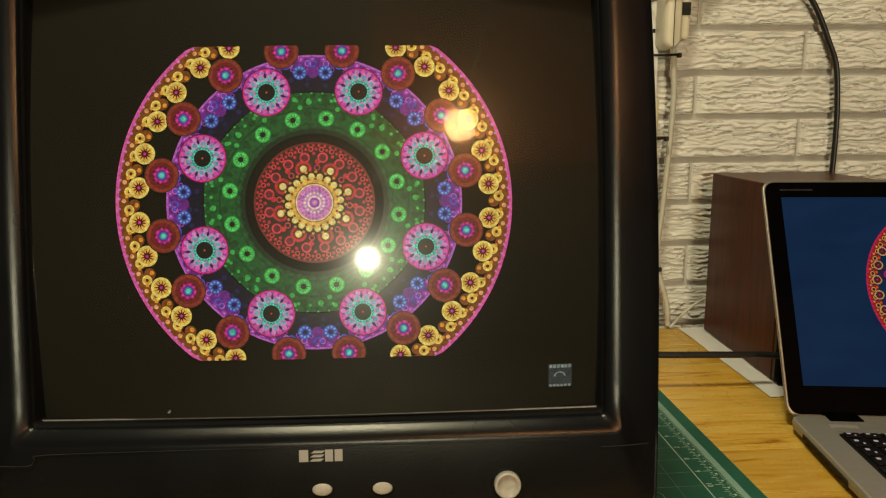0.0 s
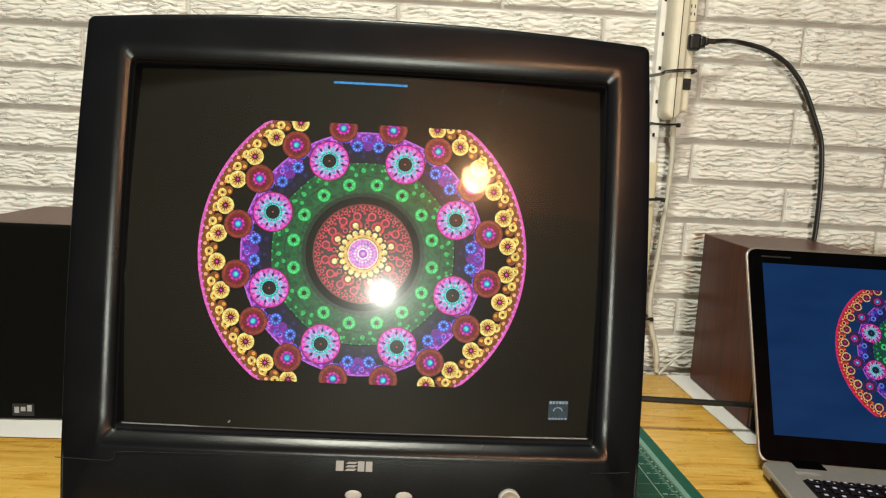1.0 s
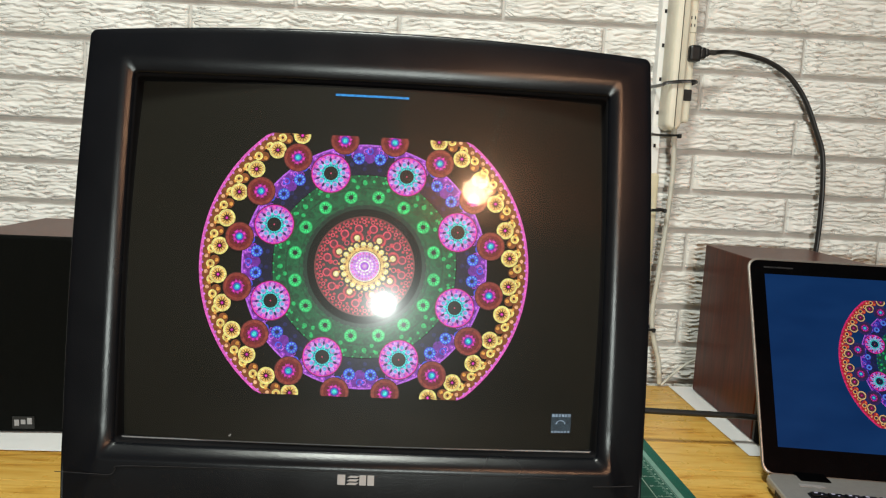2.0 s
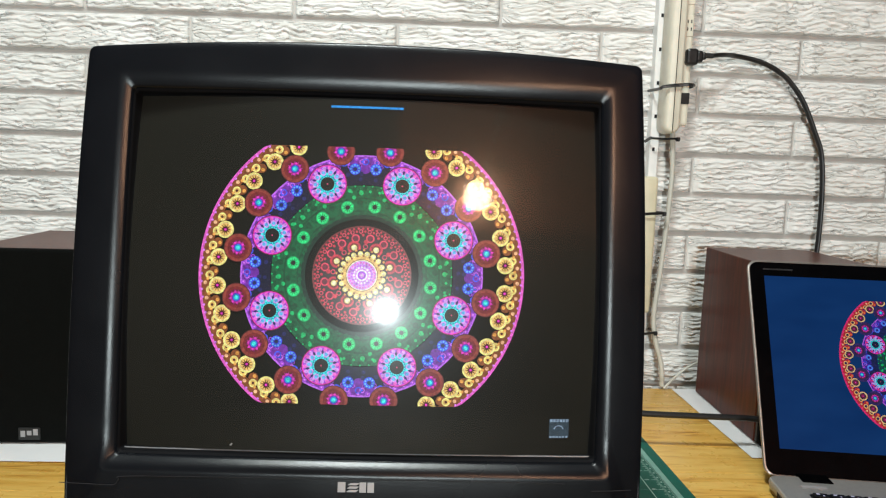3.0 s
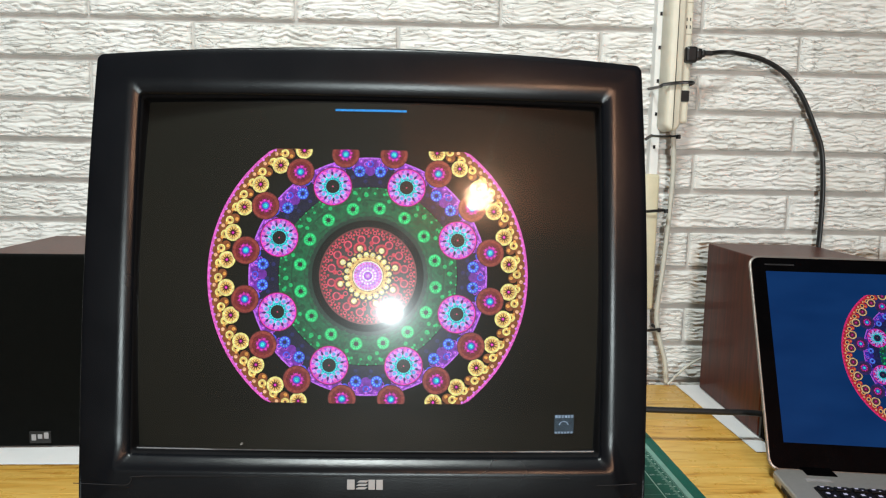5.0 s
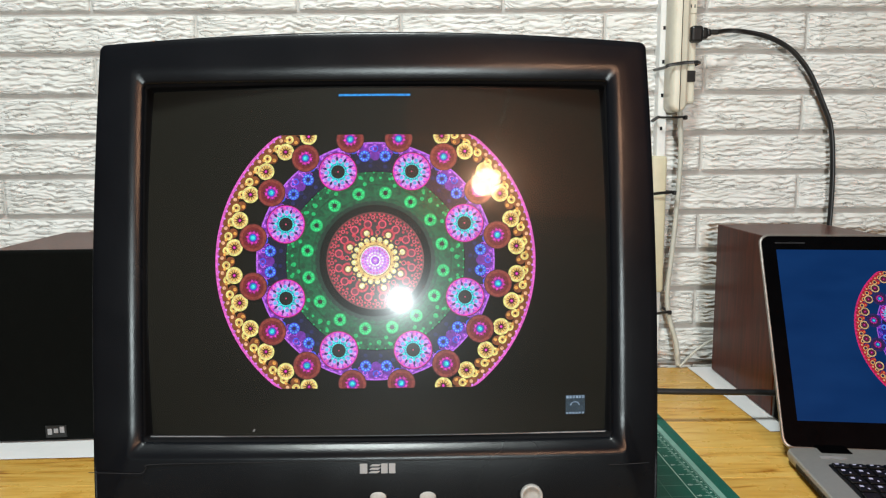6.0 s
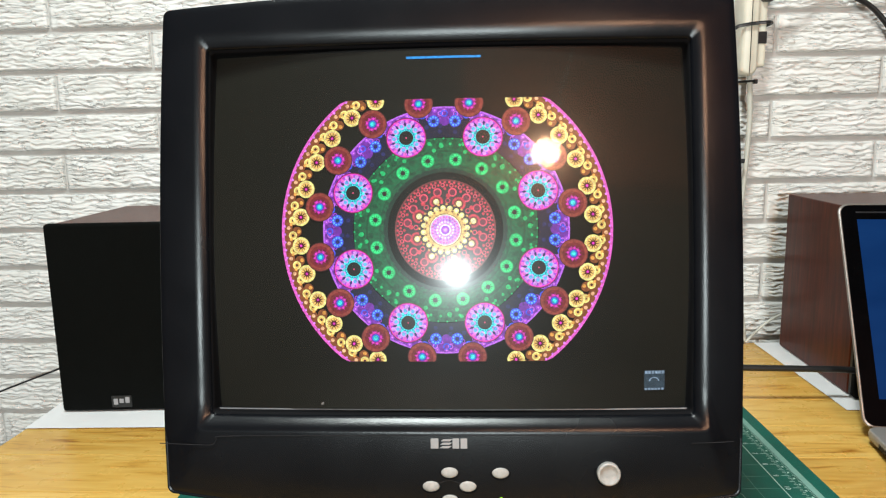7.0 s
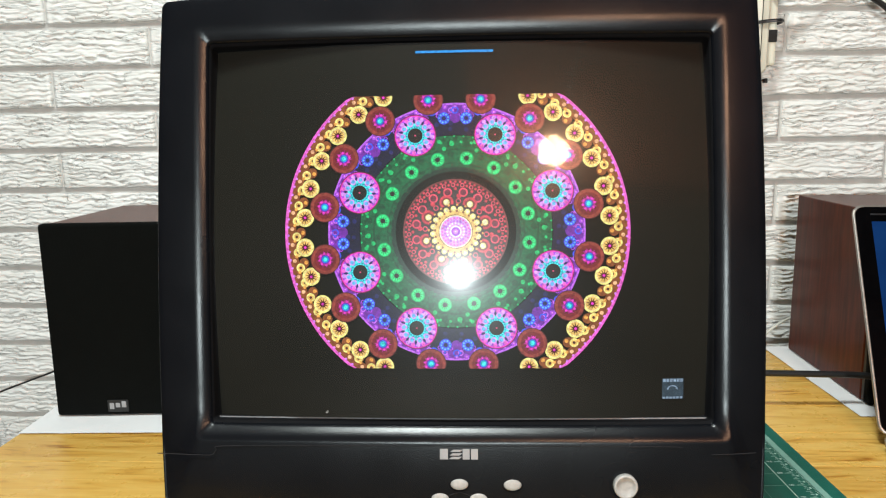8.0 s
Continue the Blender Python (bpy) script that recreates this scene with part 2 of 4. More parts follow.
def round_rect(w0, w1, v0, v1, r, per_side=14, per_corner=6, bow_side=0.0, bow_top=0.0, bow_bottom=0.0, w0_top=None, w1_top=None):
    """Points (u, v) anticlockwise round a rectangle with round corners; the sides may bow outwards and the top be of another width."""
    w0_top, w1_top = w0 if w0_top is None else w0_top, w1 if w1_top is None else w1_top
    pts = []

    def corner(cx, cy, a0):
        for k in range(per_corner + 1):
            a = a0 + math.pi / 2 * k / per_corner
            pts.append([cx + r * math.cos(a), cy + r * math.sin(a)])

    def side(a, b):
        for k in range(1, per_side):
            pts.append([a[0] + (b[0] - a[0]) * k / per_side, a[1] + (b[1] - a[1]) * k / per_side])

    side((w0 + r, v0), (w1 - r, v0))
    corner(w1 - r, v0 + r, -math.pi / 2)
    side((w1, v0 + r), (w1_top, v1 - r))
    corner(w1_top - r, v1 - r, 0)
    side((w1_top - r, v1), (w0_top + r, v1))
    corner(w0_top + r, v1 - r, math.pi / 2)
    side((w0_top, v1 - r), (w0, v0 + r))
    corner(w0 + r, v0 + r, math.pi)
    cu, cv, hu, hv = (w0 + w1) / 2, (v0 + v1) / 2, (w1 - w0) / 2, (v1 - v0) / 2
    for p in pts:
        a, b = (p[0] - cu) / hu, (p[1] - cv) / hv
        p[0] += bow_side * a * max(0, 1 - b * b)
        p[1] += (bow_top if b > 0 else bow_bottom) * b * max(0, 1 - a * a)
    return pts


# ---- the room ----
WALL_Y = 0.700       # face of the mortar behind the bricks


def setting(name, bm, mat, label):
    return tagged(new(name, mesh_of(bm, name, mat)), label, name.split("_")[0], "", "structure")


setting("floor", boxed(-2.4, 2.6, -7.6, 0.85, -0.85, -0.75), M_CARPET, "brown carpeted floor of the room")
setting("ceiling", boxed(-2.4, 2.6, -7.6, 0.85, 1.68, 1.78), M_CEIL, "dark brown boarded ceiling of the room")
setting("wall_west", boxed(-2.5, -2.4, -7.6, 0.85, -0.85, 1.78), M_PLASTER, "brown painted side wall")
setting("wall_east", boxed(2.6, 2.7, -7.6, 0.85, -0.85, 1.78), M_PLASTER, "brown painted side wall")
setting("wall_south", boxed(-2.5, 2.7, -7.7, -7.6, -0.85, 1.78), M_PLASTER, "brown painted wall across the room")
wall = setting("wall_north", boxed(-2.5, 2.7, WALL_Y, 0.85, -0.85, 1.78), M_MORTAR, "white painted split-face brick wall with grey mortar joints")

# Lamps of the room
globe = thing("globe_lamp", "white globe floor lamp lit across the room", "lamp", pose(GLOBE.x, GLOBE.y, -0.75))
part("base", lathe(bmesh.new(), [(0.13, 0), (0.13, 0.015), (0.02, 0.03)]), M_LAMPMETAL, globe, smooth=False)
part("pole", lathe(bmesh.new(), [(0.012, 0.03), (0.012, 1.19)], 16), M_LAMPMETAL, globe)
# Added cord, pale and aslant: its mirror image imitates the bulb's streak of light.
M_STREAKCORD = tinted("cream_streak_cord", (0.86, 0.84, 0.80), 0.3, 0.04, 60)
hanging = thing("bulb_on_added_cord", "bare warm bulb on an added slanting cream cord that imitates its streak of light", "lamp", pose(BULB.x, BULB.y, BULB.z))
part("cord", tube([(0.028, 0, 0.098), (0.060, 0, 0.20), (0.105, 0, 0.34), (0.170, 0, 0.55), (0.26, 0, 0.9035)], 0.0055, 8), M_STREAKCORD, hanging)
part("socket", lathe(bmesh.new(), [(0.012, 0.050), (0.016, 0.055), (0.016, 0.085), (0.006, 0.098)], 20, pose(0, 0, 0, 0, 15.5, 0)), M_LAMPMETAL, hanging)
part("ceiling_rose", lathe(bmesh.new(), [(0.04, 0.9039), (0.04, 0.893), (0.01, 0.886)], 24, Matrix.Translation((0.26, 0, 0))), M_STREAKCORD, hanging)
fixture = thing("ceiling_lamp", "white ceiling lamp above the desk", "lamp", pose(CEIL.x, CEIL.y, 1.68))
part("mount", lathe(bmesh.new(), [(0.23, -0.0002), (0.23, -0.025), (0.225, -0.03)], 40), M_WHITE, fixture)

# Unseen cabinet, added for the warm brown patch mirrored in the tube glass.
M_CABINET = veneer("brown_cabinet_wood", (0.46, 0.17, 0.10), (0.62, 0.26, 0.16))
cabinet = thing("added_brown_cabinet", "unseen brown wooden cabinet behind the lamp, added for the warm brown reflection in the tube glass", "cabinet", pose(0.02, -1.78, 0.0))
part("body", boxed(0, 1.6, 0, 0.33, 0.75, 1.679, 0.004, 1), M_CABINET, cabinet)
for k in range(3):
    d = part("door", boxed(0.008 + k * 0.53, 0.525 + k * 0.53, 0.3302, 0.350, 0.76, 1.66, 0.003, 1), M_CABINET, cabinet)
    part("handle", boxed(0.48 + k * 0.53, 0.495 + k * 0.53, 0.3502, 0.365, 1.0, 1.1, 0.003, 1), M_LAMPMETAL, d)

# ---- desk ----
DX0, DX1, DY0, DY1 = -0.545, 1.25, -0.19, 0.655
desk = thing("desk", "varnished pine plank desk against the brick wall", "desk", pose(0, 0, 0))
part("frame", box(box(box(boxed(DX0 + 0.02, DX1 - 0.02, DY0 + 0.02, DY1 - 0.005, -0.032, -0.028), DX0 + 0.04, DX1 - 0.04, DY0 + 0.04, DY0 + 0.06, -0.12, -0.032), DX0 + 0.04, DX1 - 0.04, DY1 - 0.06, DY1 - 0.04, -0.12, -0.032), DX0 + 0.03, DX1 - 0.03, DY0 + 0.01, DY1 - 0.01, -0.030, -0.010), M_WOODGAP, desk)
for lx in (DX0 + 0.07, DX1 - 0.07):
    for ly in (DY0 + 0.08, DY1 - 0.08):
        part("leg", boxed(lx - 0.03, lx + 0.03, ly - 0.03, ly + 0.03, -0.75, -0.032, 0.004, 1), M_WOOD, desk)

# ---- cutting mat ----
MX0, MX1, MY0, MY1, MZ = -0.290, 0.367, -0.080, 0.428, 0.0026
INCH = 0.0254
GX1, GY1 = 0.3450, 0.405          # zero corner of the printed grid
mat_thing = thing("cutting_mat", "green self-healing cutting mat with pale printed inch grid", "cutting mat", pose(0.0205, -0.004, 0, 0, 0, 2.3))
bm = bmesh.new()
loft(bm, [[Vector((u, v, z)) for u, v in round_rect(MX0, MX1, MY0, MY1, 0.006, 4, 4)] for z in (0.0002, MZ)], True, True)
part("sheet", bm, M_MAT, mat_thing)


def strip_box(bm, x0, x1, y0, y1, z):
    box(bm, x0, x1, y0, y1, z - 0.0002, z)


long_line = mesh_of(boxed(-0.0002, 0.0002, -18 * INCH, 0, MZ - 0.00005, MZ + 0.00015), "grid_line", M_PRINT_DIM)
cross_line = mesh_of(boxed(-24 * INCH, 0, -0.0002, 0.0002, MZ - 0.00005, MZ + 0.00012), "grid_line", M_PRINT_DIM)
for k in range(1, 24):
    line = new("grid_line", long_line)
    line.parent, line.location = mat_thing, (GX1 - k * INCH, GY1, 0)
for k in range(1, 18):
    line = new("grid_line", cross_line)
    line.parent, line.location = mat_thing, (GX1, GY1 - k * INCH, 0)
bm = bmesh.new()
for x in (GX1 - 0.0250, GX1 - 24 * INCH + 0.012):
    strip_box(bm, x - 0.0005, x + 0.0005, GY1 - 18 * INCH, GY1, MZ + 0.0004)
for y in (GY1 - 0.0250, GY1 - 18 * INCH + 0.012):
    strip_box(bm, GX1 - 24 * INCH, GX1 - 0.004, y - 0.0005, y + 0.0005, MZ + 0.0004)
part("border_line", bm, M_PRINT, mat_thing, "pale border line")
bm = bmesh.new()
strip_box(bm, GX1 + 0.0005, GX1 + 0.0072, GY1 - 18 * INCH, GY1 + 0.007, MZ + 0.0004)
strip_box(bm, GX1 - 24 * INCH, GX1, GY1 + 0.0005, GY1 + 0.0072, MZ + 0.0004)
part("ruler_band", bm, M_BAND, mat_thing, "pale band along the ruler")
bm = bmesh.new()
for k in range(18 * 8 + 1):
    y = GY1 - k * INCH / 8
    long = 0.0125 if k % 8 == 0 else 0.009 if k % 4 == 0 else 0.0065 if k % 2 == 0 else 0.0045
    strip_box(bm, GX1 - 0.0062 - 0.62 * long, GX1 - 0.0062, y - 0.00018, y + 0.00018, MZ + 0.0004)
for k in range(18 * 10 + 1):
    y = GY1 - k * INCH / 10
    strip_box(bm, GX1 - (0.0028 if k % 5 == 0 else 0.0018), GX1, y - 0.00016, y + 0.00016, MZ + 0.0004)
part("ruler_ticks", bm, M_PRINT, mat_thing, "fine printed ruler ticks")
bm = bmesh.new()
for k in range(36):
    y = GY1 - (k + 0.5) * INCH / 2
    strip_box(bm, GX1 - 0.0052, GX1 - 0.0032, y - 0.0012, y + 0.0012, MZ + 0.0004)
part("ruler_marks", bm, M_PRINT, mat_thing, "row of tiny printed marks")


def writing(text, size, m, mat, parent, name="numeral"):
    cu = bpy.data.curves.new(name, "FONT")
    cu.body, cu.size, cu.align_x, cu.align_y, cu.extrude = text, size, "CENTER", "CENTER", 0.0001
    tmp = bpy.data.objects.new(name, cu)
    scene.collection.objects.link(tmp)
    me = bpy.data.meshes.new_from_object(tmp.evaluated_get(bpy.context.evaluated_depsgraph_get()))
    bpy.data.objects.remove(tmp)
    me.materials.clear()
    me.materials.append(mat)
    ob = new(name, me)
    ob.parent = parent
    ob.matrix_local = m
    return ob


for k in range(1, 18):
    writing(str(k), 0.0075, pose(GX1 - 0.0200, GY1 - k * INCH, MZ + 0.0005, 0, 0, -90), M_PRINT, mat_thing)
bm = bmesh.new()
lathe(bm, [(0.013, MZ + 0.0002), (0.013, MZ + 0.0006)], 28, Matrix.Translation((0.2565, 0.1255, 0)) @ Matrix.Diagonal((1, 0.62, 1, 1)))
part("printed_oval", bm, M_WHITE, mat_thing, "plain white printed oval")
bm = bmesh.new()
outer = round_rect(0.1745, 0.2755, 0.0795, 0.1435, 0.006, 4, 4)
inner = round_rect(0.1751, 0.2749, 0.0801, 0.1429, 0.0054, 4, 4)
loft(bm, [[Vector((u, v, MZ + 0.0005)) for u, v in outer], [Vector((u, v, MZ + 0.0006)) for u, v in inner]])
for k in range(4):
    strip_box(bm, 0.2050 + k * 0.0042, 0.2082 + k * 0.0042, 0.1195, 0.1225, MZ + 0.0005)
part("printed_frame", bm, M_PRINT, mat_thing, "thin rounded printed frame")

# ---- the tube monitor ----
TILT_BACK = 9.3
SCR = Matrix.Translation((0.006, 0.0, 0.153)) @ pose(0, 0, 0, 90 - TILT_BACK, 0, 0)   # u right, v up the face, n towards the viewer
SW, SH, RAD = 0.1855, 0.275, 1.5
SAG = RAD - math.sqrt(RAD * RAD - SW ** 2 - (SH / 2) ** 2)
MONITOR = thing("monitor", "charcoal tube monitor showing a colourful mandala, on a cutting mat", "monitor", SCR)


def on_tube(u, v, lift=0.0):
    """A place on the bulging face of the tube, whose corners lie a little behind the frame."""
    d = RAD - (u * u + (v - SH / 2) ** 2) / (2 * RAD) - math.sqrt(RAD * RAD - 0) + SAG - 0.005
    return Vector((u, v, d + lift))


def bar_height(v, n):
    """The chin below the glass stands higher than the side and top bars."""
    k = min(1.0, max(0.0, (v + 0.016) / 0.022))
    return n * (1 - 0.36 * k * k * (3 - 2 * k)) if n > 0 else n


def outline(shrink, n, r, lower=0.0):
    pts = round_rect(-0.2175 + shrink, 0.2190 - shrink, -0.0640 + shrink + lower, 0.3095 - shrink, max(r, 0.001), 22, 6, 0.0045, 0.0100, 0.0165, -0.2165 + shrink, 0.2172 - shrink)
    side, chin = min(n * 0.88, 0.0088), n - 0.0024 if n > 0.008 else n
    return [Vector((u, v, bar_height(v, n) if n < 0 else chin + (side - chin) * min(1.0, max(0.0, (v + 0.016) / 0.022)))) for u, v in pts]


def inner_loop(grow, n, r, bottom=None, top=None, left=0.0, right=0.0):
    """A loop round the glass; left and right pull its sides in over the edge of the glass."""
    pts = round_rect(-SW - grow + left, SW + grow - right, -(grow if bottom is None else bottom), SH + (grow if top is None else top), r, 22, 6, 0.0015, 0.0015, 0.0012)
    return [Vector((u, v, bar_height(v, n))) for u, v in pts]


OVER = dict(left=0.0065, right=0.0030)
bm = bmesh.new()
lips = [(g, 0.0146 - 46 * (0.0128 - g) ** 2, 0.005 - 0.12 * (0.0128 - g)) for g in (0.0128, 0.0112, 0.0096, 0.0080, 0.0065, 0.0052, 0.0041, 0.0032)] + [(0.0027, 0.0086, 0.003), (0.0024, 0.0074, 0.003)]
loft(bm, [outline(0.003, -0.030, 0.010), outline(0.0005, -0.028, 0.008), outline(0.0, 0.0050, 0.005), outline(0.0003, 0.0070, 0.005), outline(0.0010, 0.0083, 0.005), outline(0.0025, 0.0089, 0.005), outline(0.0060, 0.0094, 0.006), outline(0.014, 0.0108, 0.006)]
     + [inner_loop(g, n, r, g * 1.15, g * 1.3, **OVER) for g, n, r in lips])
part("front_frame", bm, M_BEZEL, MONITOR, "charcoal plastic frame with a rounded inner lip", True)
bm = bmesh.new()
loft(bm, [inner_loop(0.0024, 0.0074, 0.003, 0.00276, 0.00312, **OVER), inner_loop(0.0014, 0.0050, 0.003, **OVER), inner_loop(0.0004, -0.0028, 0.002, **OVER), inner_loop(-0.0004, -0.0120, 0.001, **OVER)])
part("gasket", bm, M_GASKET, MONITOR, "thin black gasket round the glass")
bm = bmesh.new()
loft(bm, [[Vector((p.x, p.y, p.z)) for p in outline(0.004, -0.029, 0.012)], outline(0.010, -0.09, 0.015, 0.012),
          [Vector((u, v, -0.22)) for u, v in round_rect(-0.185, 0.185, -0.02, 0.275, 0.03, 22, 6)],
          [Vector((u, v, -0.36)) for u, v in round_rect(-0.13, 0.13, 0.02, 0.235, 0.03, 22, 6)],
          [Vector((u, v, -0.415)) for u, v in round_rect(-0.10, 0.10, 0.05, 0.20, 0.03, 22, 6)]], False, True)
part("rear_shell", bm, M_BACK, MONITOR, "dark tapered rear housing", True)
# Swivel foot under the housing, level on the mat
LEVEL = SCR.inverted()
bm = bmesh.new()
lathe(bm, [(0.150, 0.0031), (0.152, 0.008), (0.140, 0.020), (0.085, 0.030), (0.075, 0.050), (0.085, 0.090), (0.070, 0.105)], 40, LEVEL @ Matrix.Translation((0, 0.17, 0)))
part("swivel_foot", bm, M_BACK, MONITOR, "round dark swivel foot", True)

# Grey bar painted as the light caught along the lower lip's edge.
M_RIM_GLINT = tinted("grey_rim_glint", (0.16, 0.16, 0.17), 0.4, 0.3, 160)
part("glass_rim_glint", tube([(-SW + 0.001 + 2 * (SW - 0.001) * k / 12, -0.0004 - 0.0012 * (1 - (k / 6 - 1) ** 2), -0.0022) for k in range(13)], 0.0007, 6, 1.0, 3), M_RIM_GLINT, MONITOR, "thin grey line painted as the glint along the lower lip")

NU, NV = 32, 24


def tube_face(lift, grow):
    bm = bmesh.new()
    g = [[bm.verts.new(on_tube(-SW - grow + 2 * (SW + grow) * i / NU, -grow + (SH + 2 * grow) * j / NV, lift)) for i in range(NU + 1)] for j in range(NV + 1)]
    for j in range(NV):
        for i in range(NU):
            bm.faces.new((g[j][i], g[j][i + 1], g[j + 1][i + 1], g[j + 1][i]))
    return bm


SCREEN = part("tube_screen", tube_face(-0.0030, 0.0), M_PHOSPHOR, MONITOR, "dark grey picture tube face", True)
pane = part("glass", tube_face(0.0, 0.0005), M_GLASS, MONITOR, "glossy bulging tube glass", True)
pane.visible_shadow = False

# ---- the picture: rings and rosettes in the colours of the mandala ----
INK = dict(
    pink=lin(220, 92, 190), brown=lin(124, 70, 36), amber=lin(216, 150, 70), yellow=lin(250, 218, 128), dark=lin(20, 18, 16), maroon=lin(112, 34, 36), 
    magenta=lin(214, 50, 180), cyan=lin(60, 214, 226), teal=lin(16, 150, 176), purple=lin(150, 60, 200), violet=lin(178, 96, 236), orchid=lin(196, 138, 236), blue=lin(56, 78, 226), navy=lin(28, 30, 84), night=lin(16, 14, 44),
    lilac=lin(206, 122, 236), green=lin(2, 88, 50), leaf=lin(34, 214, 122), moss=lin(4, 70, 40), red=lin(192, 44, 62), wine=lin(74, 14, 24), rose=lin(226, 74, 112),
    cream=lin(252, 240, 178), white=lin(240, 232, 250), bar=lin(38, 140, 226), grey=lin(120, 140, 160), thumb=lin(46, 60, 70), azure=lin(92, 168, 246),
    plum=lin(104, 36, 150), jade=lin(12, 172, 96), fern=lin(4, 40, 24), straw=lin(226, 178, 96), umber=lin(78, 32, 30), brick=lin(134, 56, 48), garnet=lin(100, 26, 46), berry=lin(168, 40, 130), ember=lin(46, 20, 20), peach=lin(236, 170, 128), coral=lin(206, 60, 84))


def mandala(to_place, scale, cu, cv, suffix, strength):
    """One flat picture mesh: rings and discs, each a hair above the last. to_place(u, v, lift) gives the place on the screen."""
    names = list(INK)
    verts, faces, slots = [], [], []
    layer = [0]
    CUT = 0.790

    def put(points, holes, ink):
        """A disc (holes None) or a ring between two loops of points."""
        lift = 0.00002 * layer[0]
        base = len(verts)
        for x, y in points + (holes or []):
            y = max(-CUT, min(CUT, y))
            verts.append(tuple(to_place(cu + scale * x, cv + scale * y, lift)))
        n = len(points)
        if holes:
            for k in range(n):
                faces.append((base + k, base + (k + 1) % n, base + n + (k + 1) % n, base + n + k))
                slots.append(names.index(ink))
        else:
            faces.append(tuple(range(base, base + n)))
            slots.append(names.index(ink))

    def circle(cx, cy, r, n=16):
        return [(cx + r * math.cos(2 * math.pi * k / n), cy + r * math.sin(2 * math.pi * k / n)) for k in range(n)]

    def seen(cx, cy, r):
        return abs(cy) - r < CUT - 0.004

    def disc(cx, cy, r, ink, n=16):
        if seen(cx, cy, r):
            put(circle(cx, cy, r, n), None, ink)

    def ring(cx, cy, r, w, ink, n=16):
        if seen(cx, cy, r):
            put(circle(cx, cy, r, n), circle(cx, cy, r - w, n), ink)

    def round_(count, r, shift=0.0):
        for k in range(count):
            a = 2 * math.pi * (k + shift) / count
            yield r * math.cos(a), r * math.sin(a), a

    def up():
        layer[0] += 1

    def dots(count, r, shift, size, ink, n=8):
        for x, y, a in round_(count, r, shift):
            disc(x, y, size, ink, n)

    def hoops(count, r, shift, size, width, ink, n=10):
        for x, y, a in round_(count, r, shift):
            ring(x, y, size, width, ink, n)

    # bead-covered outer rim
    ring(0, 0, 1.0, 0.066, "brown", 128)
    dots(64, 0.922, 0.24, 0.030, "umber", 12)
    up()
    dots(64, 0.928, 0.24, 0.030, "brown", 12)
    dots(32, 0.905, 0.99, 0.030, "brown", 12)
    ring(0, 0, 1.0, 0.017, "pink", 128)
    up()
    dots(128, 0.981, 0.3, 0.008, "lilac", 6)
    dots(64, 0.958, 0.74, 0.012, "peach", 8)
    dots(64, 0.942, 0.5, 0.010, "amber", 7)
    dots(64, 0.931, 0.24, 0.026, "yellow", 14)
    dots(32, 0.893, 0.99, 0.012, "amber", 8)
    up()
    dots(64, 0.931, 0.24, 0.017, "straw", 12)
    up()
    dots(64, 0.931, 0.24, 0.0085, "umber", 9)
    up()
    # large yellow wheels
    dots(32, 0.884, 0.49, 0.053, "yellow", 22)
    up()
    dots(32, 0.884, 0.49, 0.042, "straw", 20)
    up()
    for x, y, a in round_(32, 0.884, 0.49):
        for k in range(11):
            b = a + k * 2 * math.pi / 11
            c, d = math.cos(b), math.sin(b)
            put([(x + 0.039 * c, y + 0.039 * d), (x + 0.012 * c - 0.0048 * d, y + 0.012 * d + 0.0048 * c), (x + 0.012 * c + 0.0048 * d, y + 0.012 * d - 0.0048 * c)], None, "wine")
        disc(x, y, 0.016, "wine", 10)
    up()
    for x, y, a in round_(32, 0.884, 0.49):
        disc(x, y, 0.008, "magenta", 7)
        for k in range(22):
            b = a + k * 2 * math.pi / 22
            disc(x + 0.040 * math.cos(b), y + 0.040 * math.sin(b), 0.0032, "cream", 5)
    up()
    # violet lace
    ring(0, 0, 0.742, 0.056, "plum", 128)
    ring(0, 0, 0.687, 0.130, "night", 96)
    dots(16, 0.66, 0.0, 0.035, "plum", 12)
    up()
    ring(0, 0, 0.742, 0.011, "violet", 128)
    dots(80, 0.722, 0.0, 0.015, "purple", 8)
    hoops(48, 0.700, 0.25, 0.017, 0.007, "violet", 9)
    hoops(64, 0.674, 0.5, 0.012, 0.005, "purple", 8)
    dots(48, 0.625, 0.3, 0.014, "navy", 8)
    dots(40, 0.590, 0.3, 0.013, "navy", 8)
    up()
    dots(80, 0.722, 0.0, 0.006, "lilac", 6)
    dots(48, 0.700, 0.25, 0.006, "blue", 6)
    for k in range(8):
        for off in (-0.098, 0.098):
            a = k * math.pi / 4 + off
            x, y = 0.656 * math.cos(a), 0.656 * math.sin(a)
            disc(x, y, 0.036, "blue", 16)
        for off in (-0.19, 0.0, 0.19):
            a = k * math.pi / 4 + off
            ring(0.700 * math.cos(a), 0.700 * math.sin(a), 0.022, 0.008, "blue", 11)
    up()
    for k in range(8):
        for off in (-0.098, 0.098):
            a = k * math.pi / 4 + off
            x, y = 0.656 * math.cos(a), 0.656 * math.sin(a)
            for q in range(9):
                b = a + q * 2 * math.pi / 9
                disc(x + 0.025 * math.cos(b), y + 0.025 * math.sin(b), 0.0062, "azure", 6)
            disc(x, y, 0.013, "navy", 9)
    up()
    # sixteen dark red discs with cyan hearts
    for r, ink in ((0.088, "umber"), (0.083, "brick"), (0.066, "maroon"), (0.050, "garnet")):
        dots(16, 0.776, 0.51, r, ink, 30)
        up()
    for x, y, a in round_(16, 0.776, 0.51):
        for k in range(12):
            b = a + k * math.pi / 6
            c, d = math.cos(b), math.sin(b)
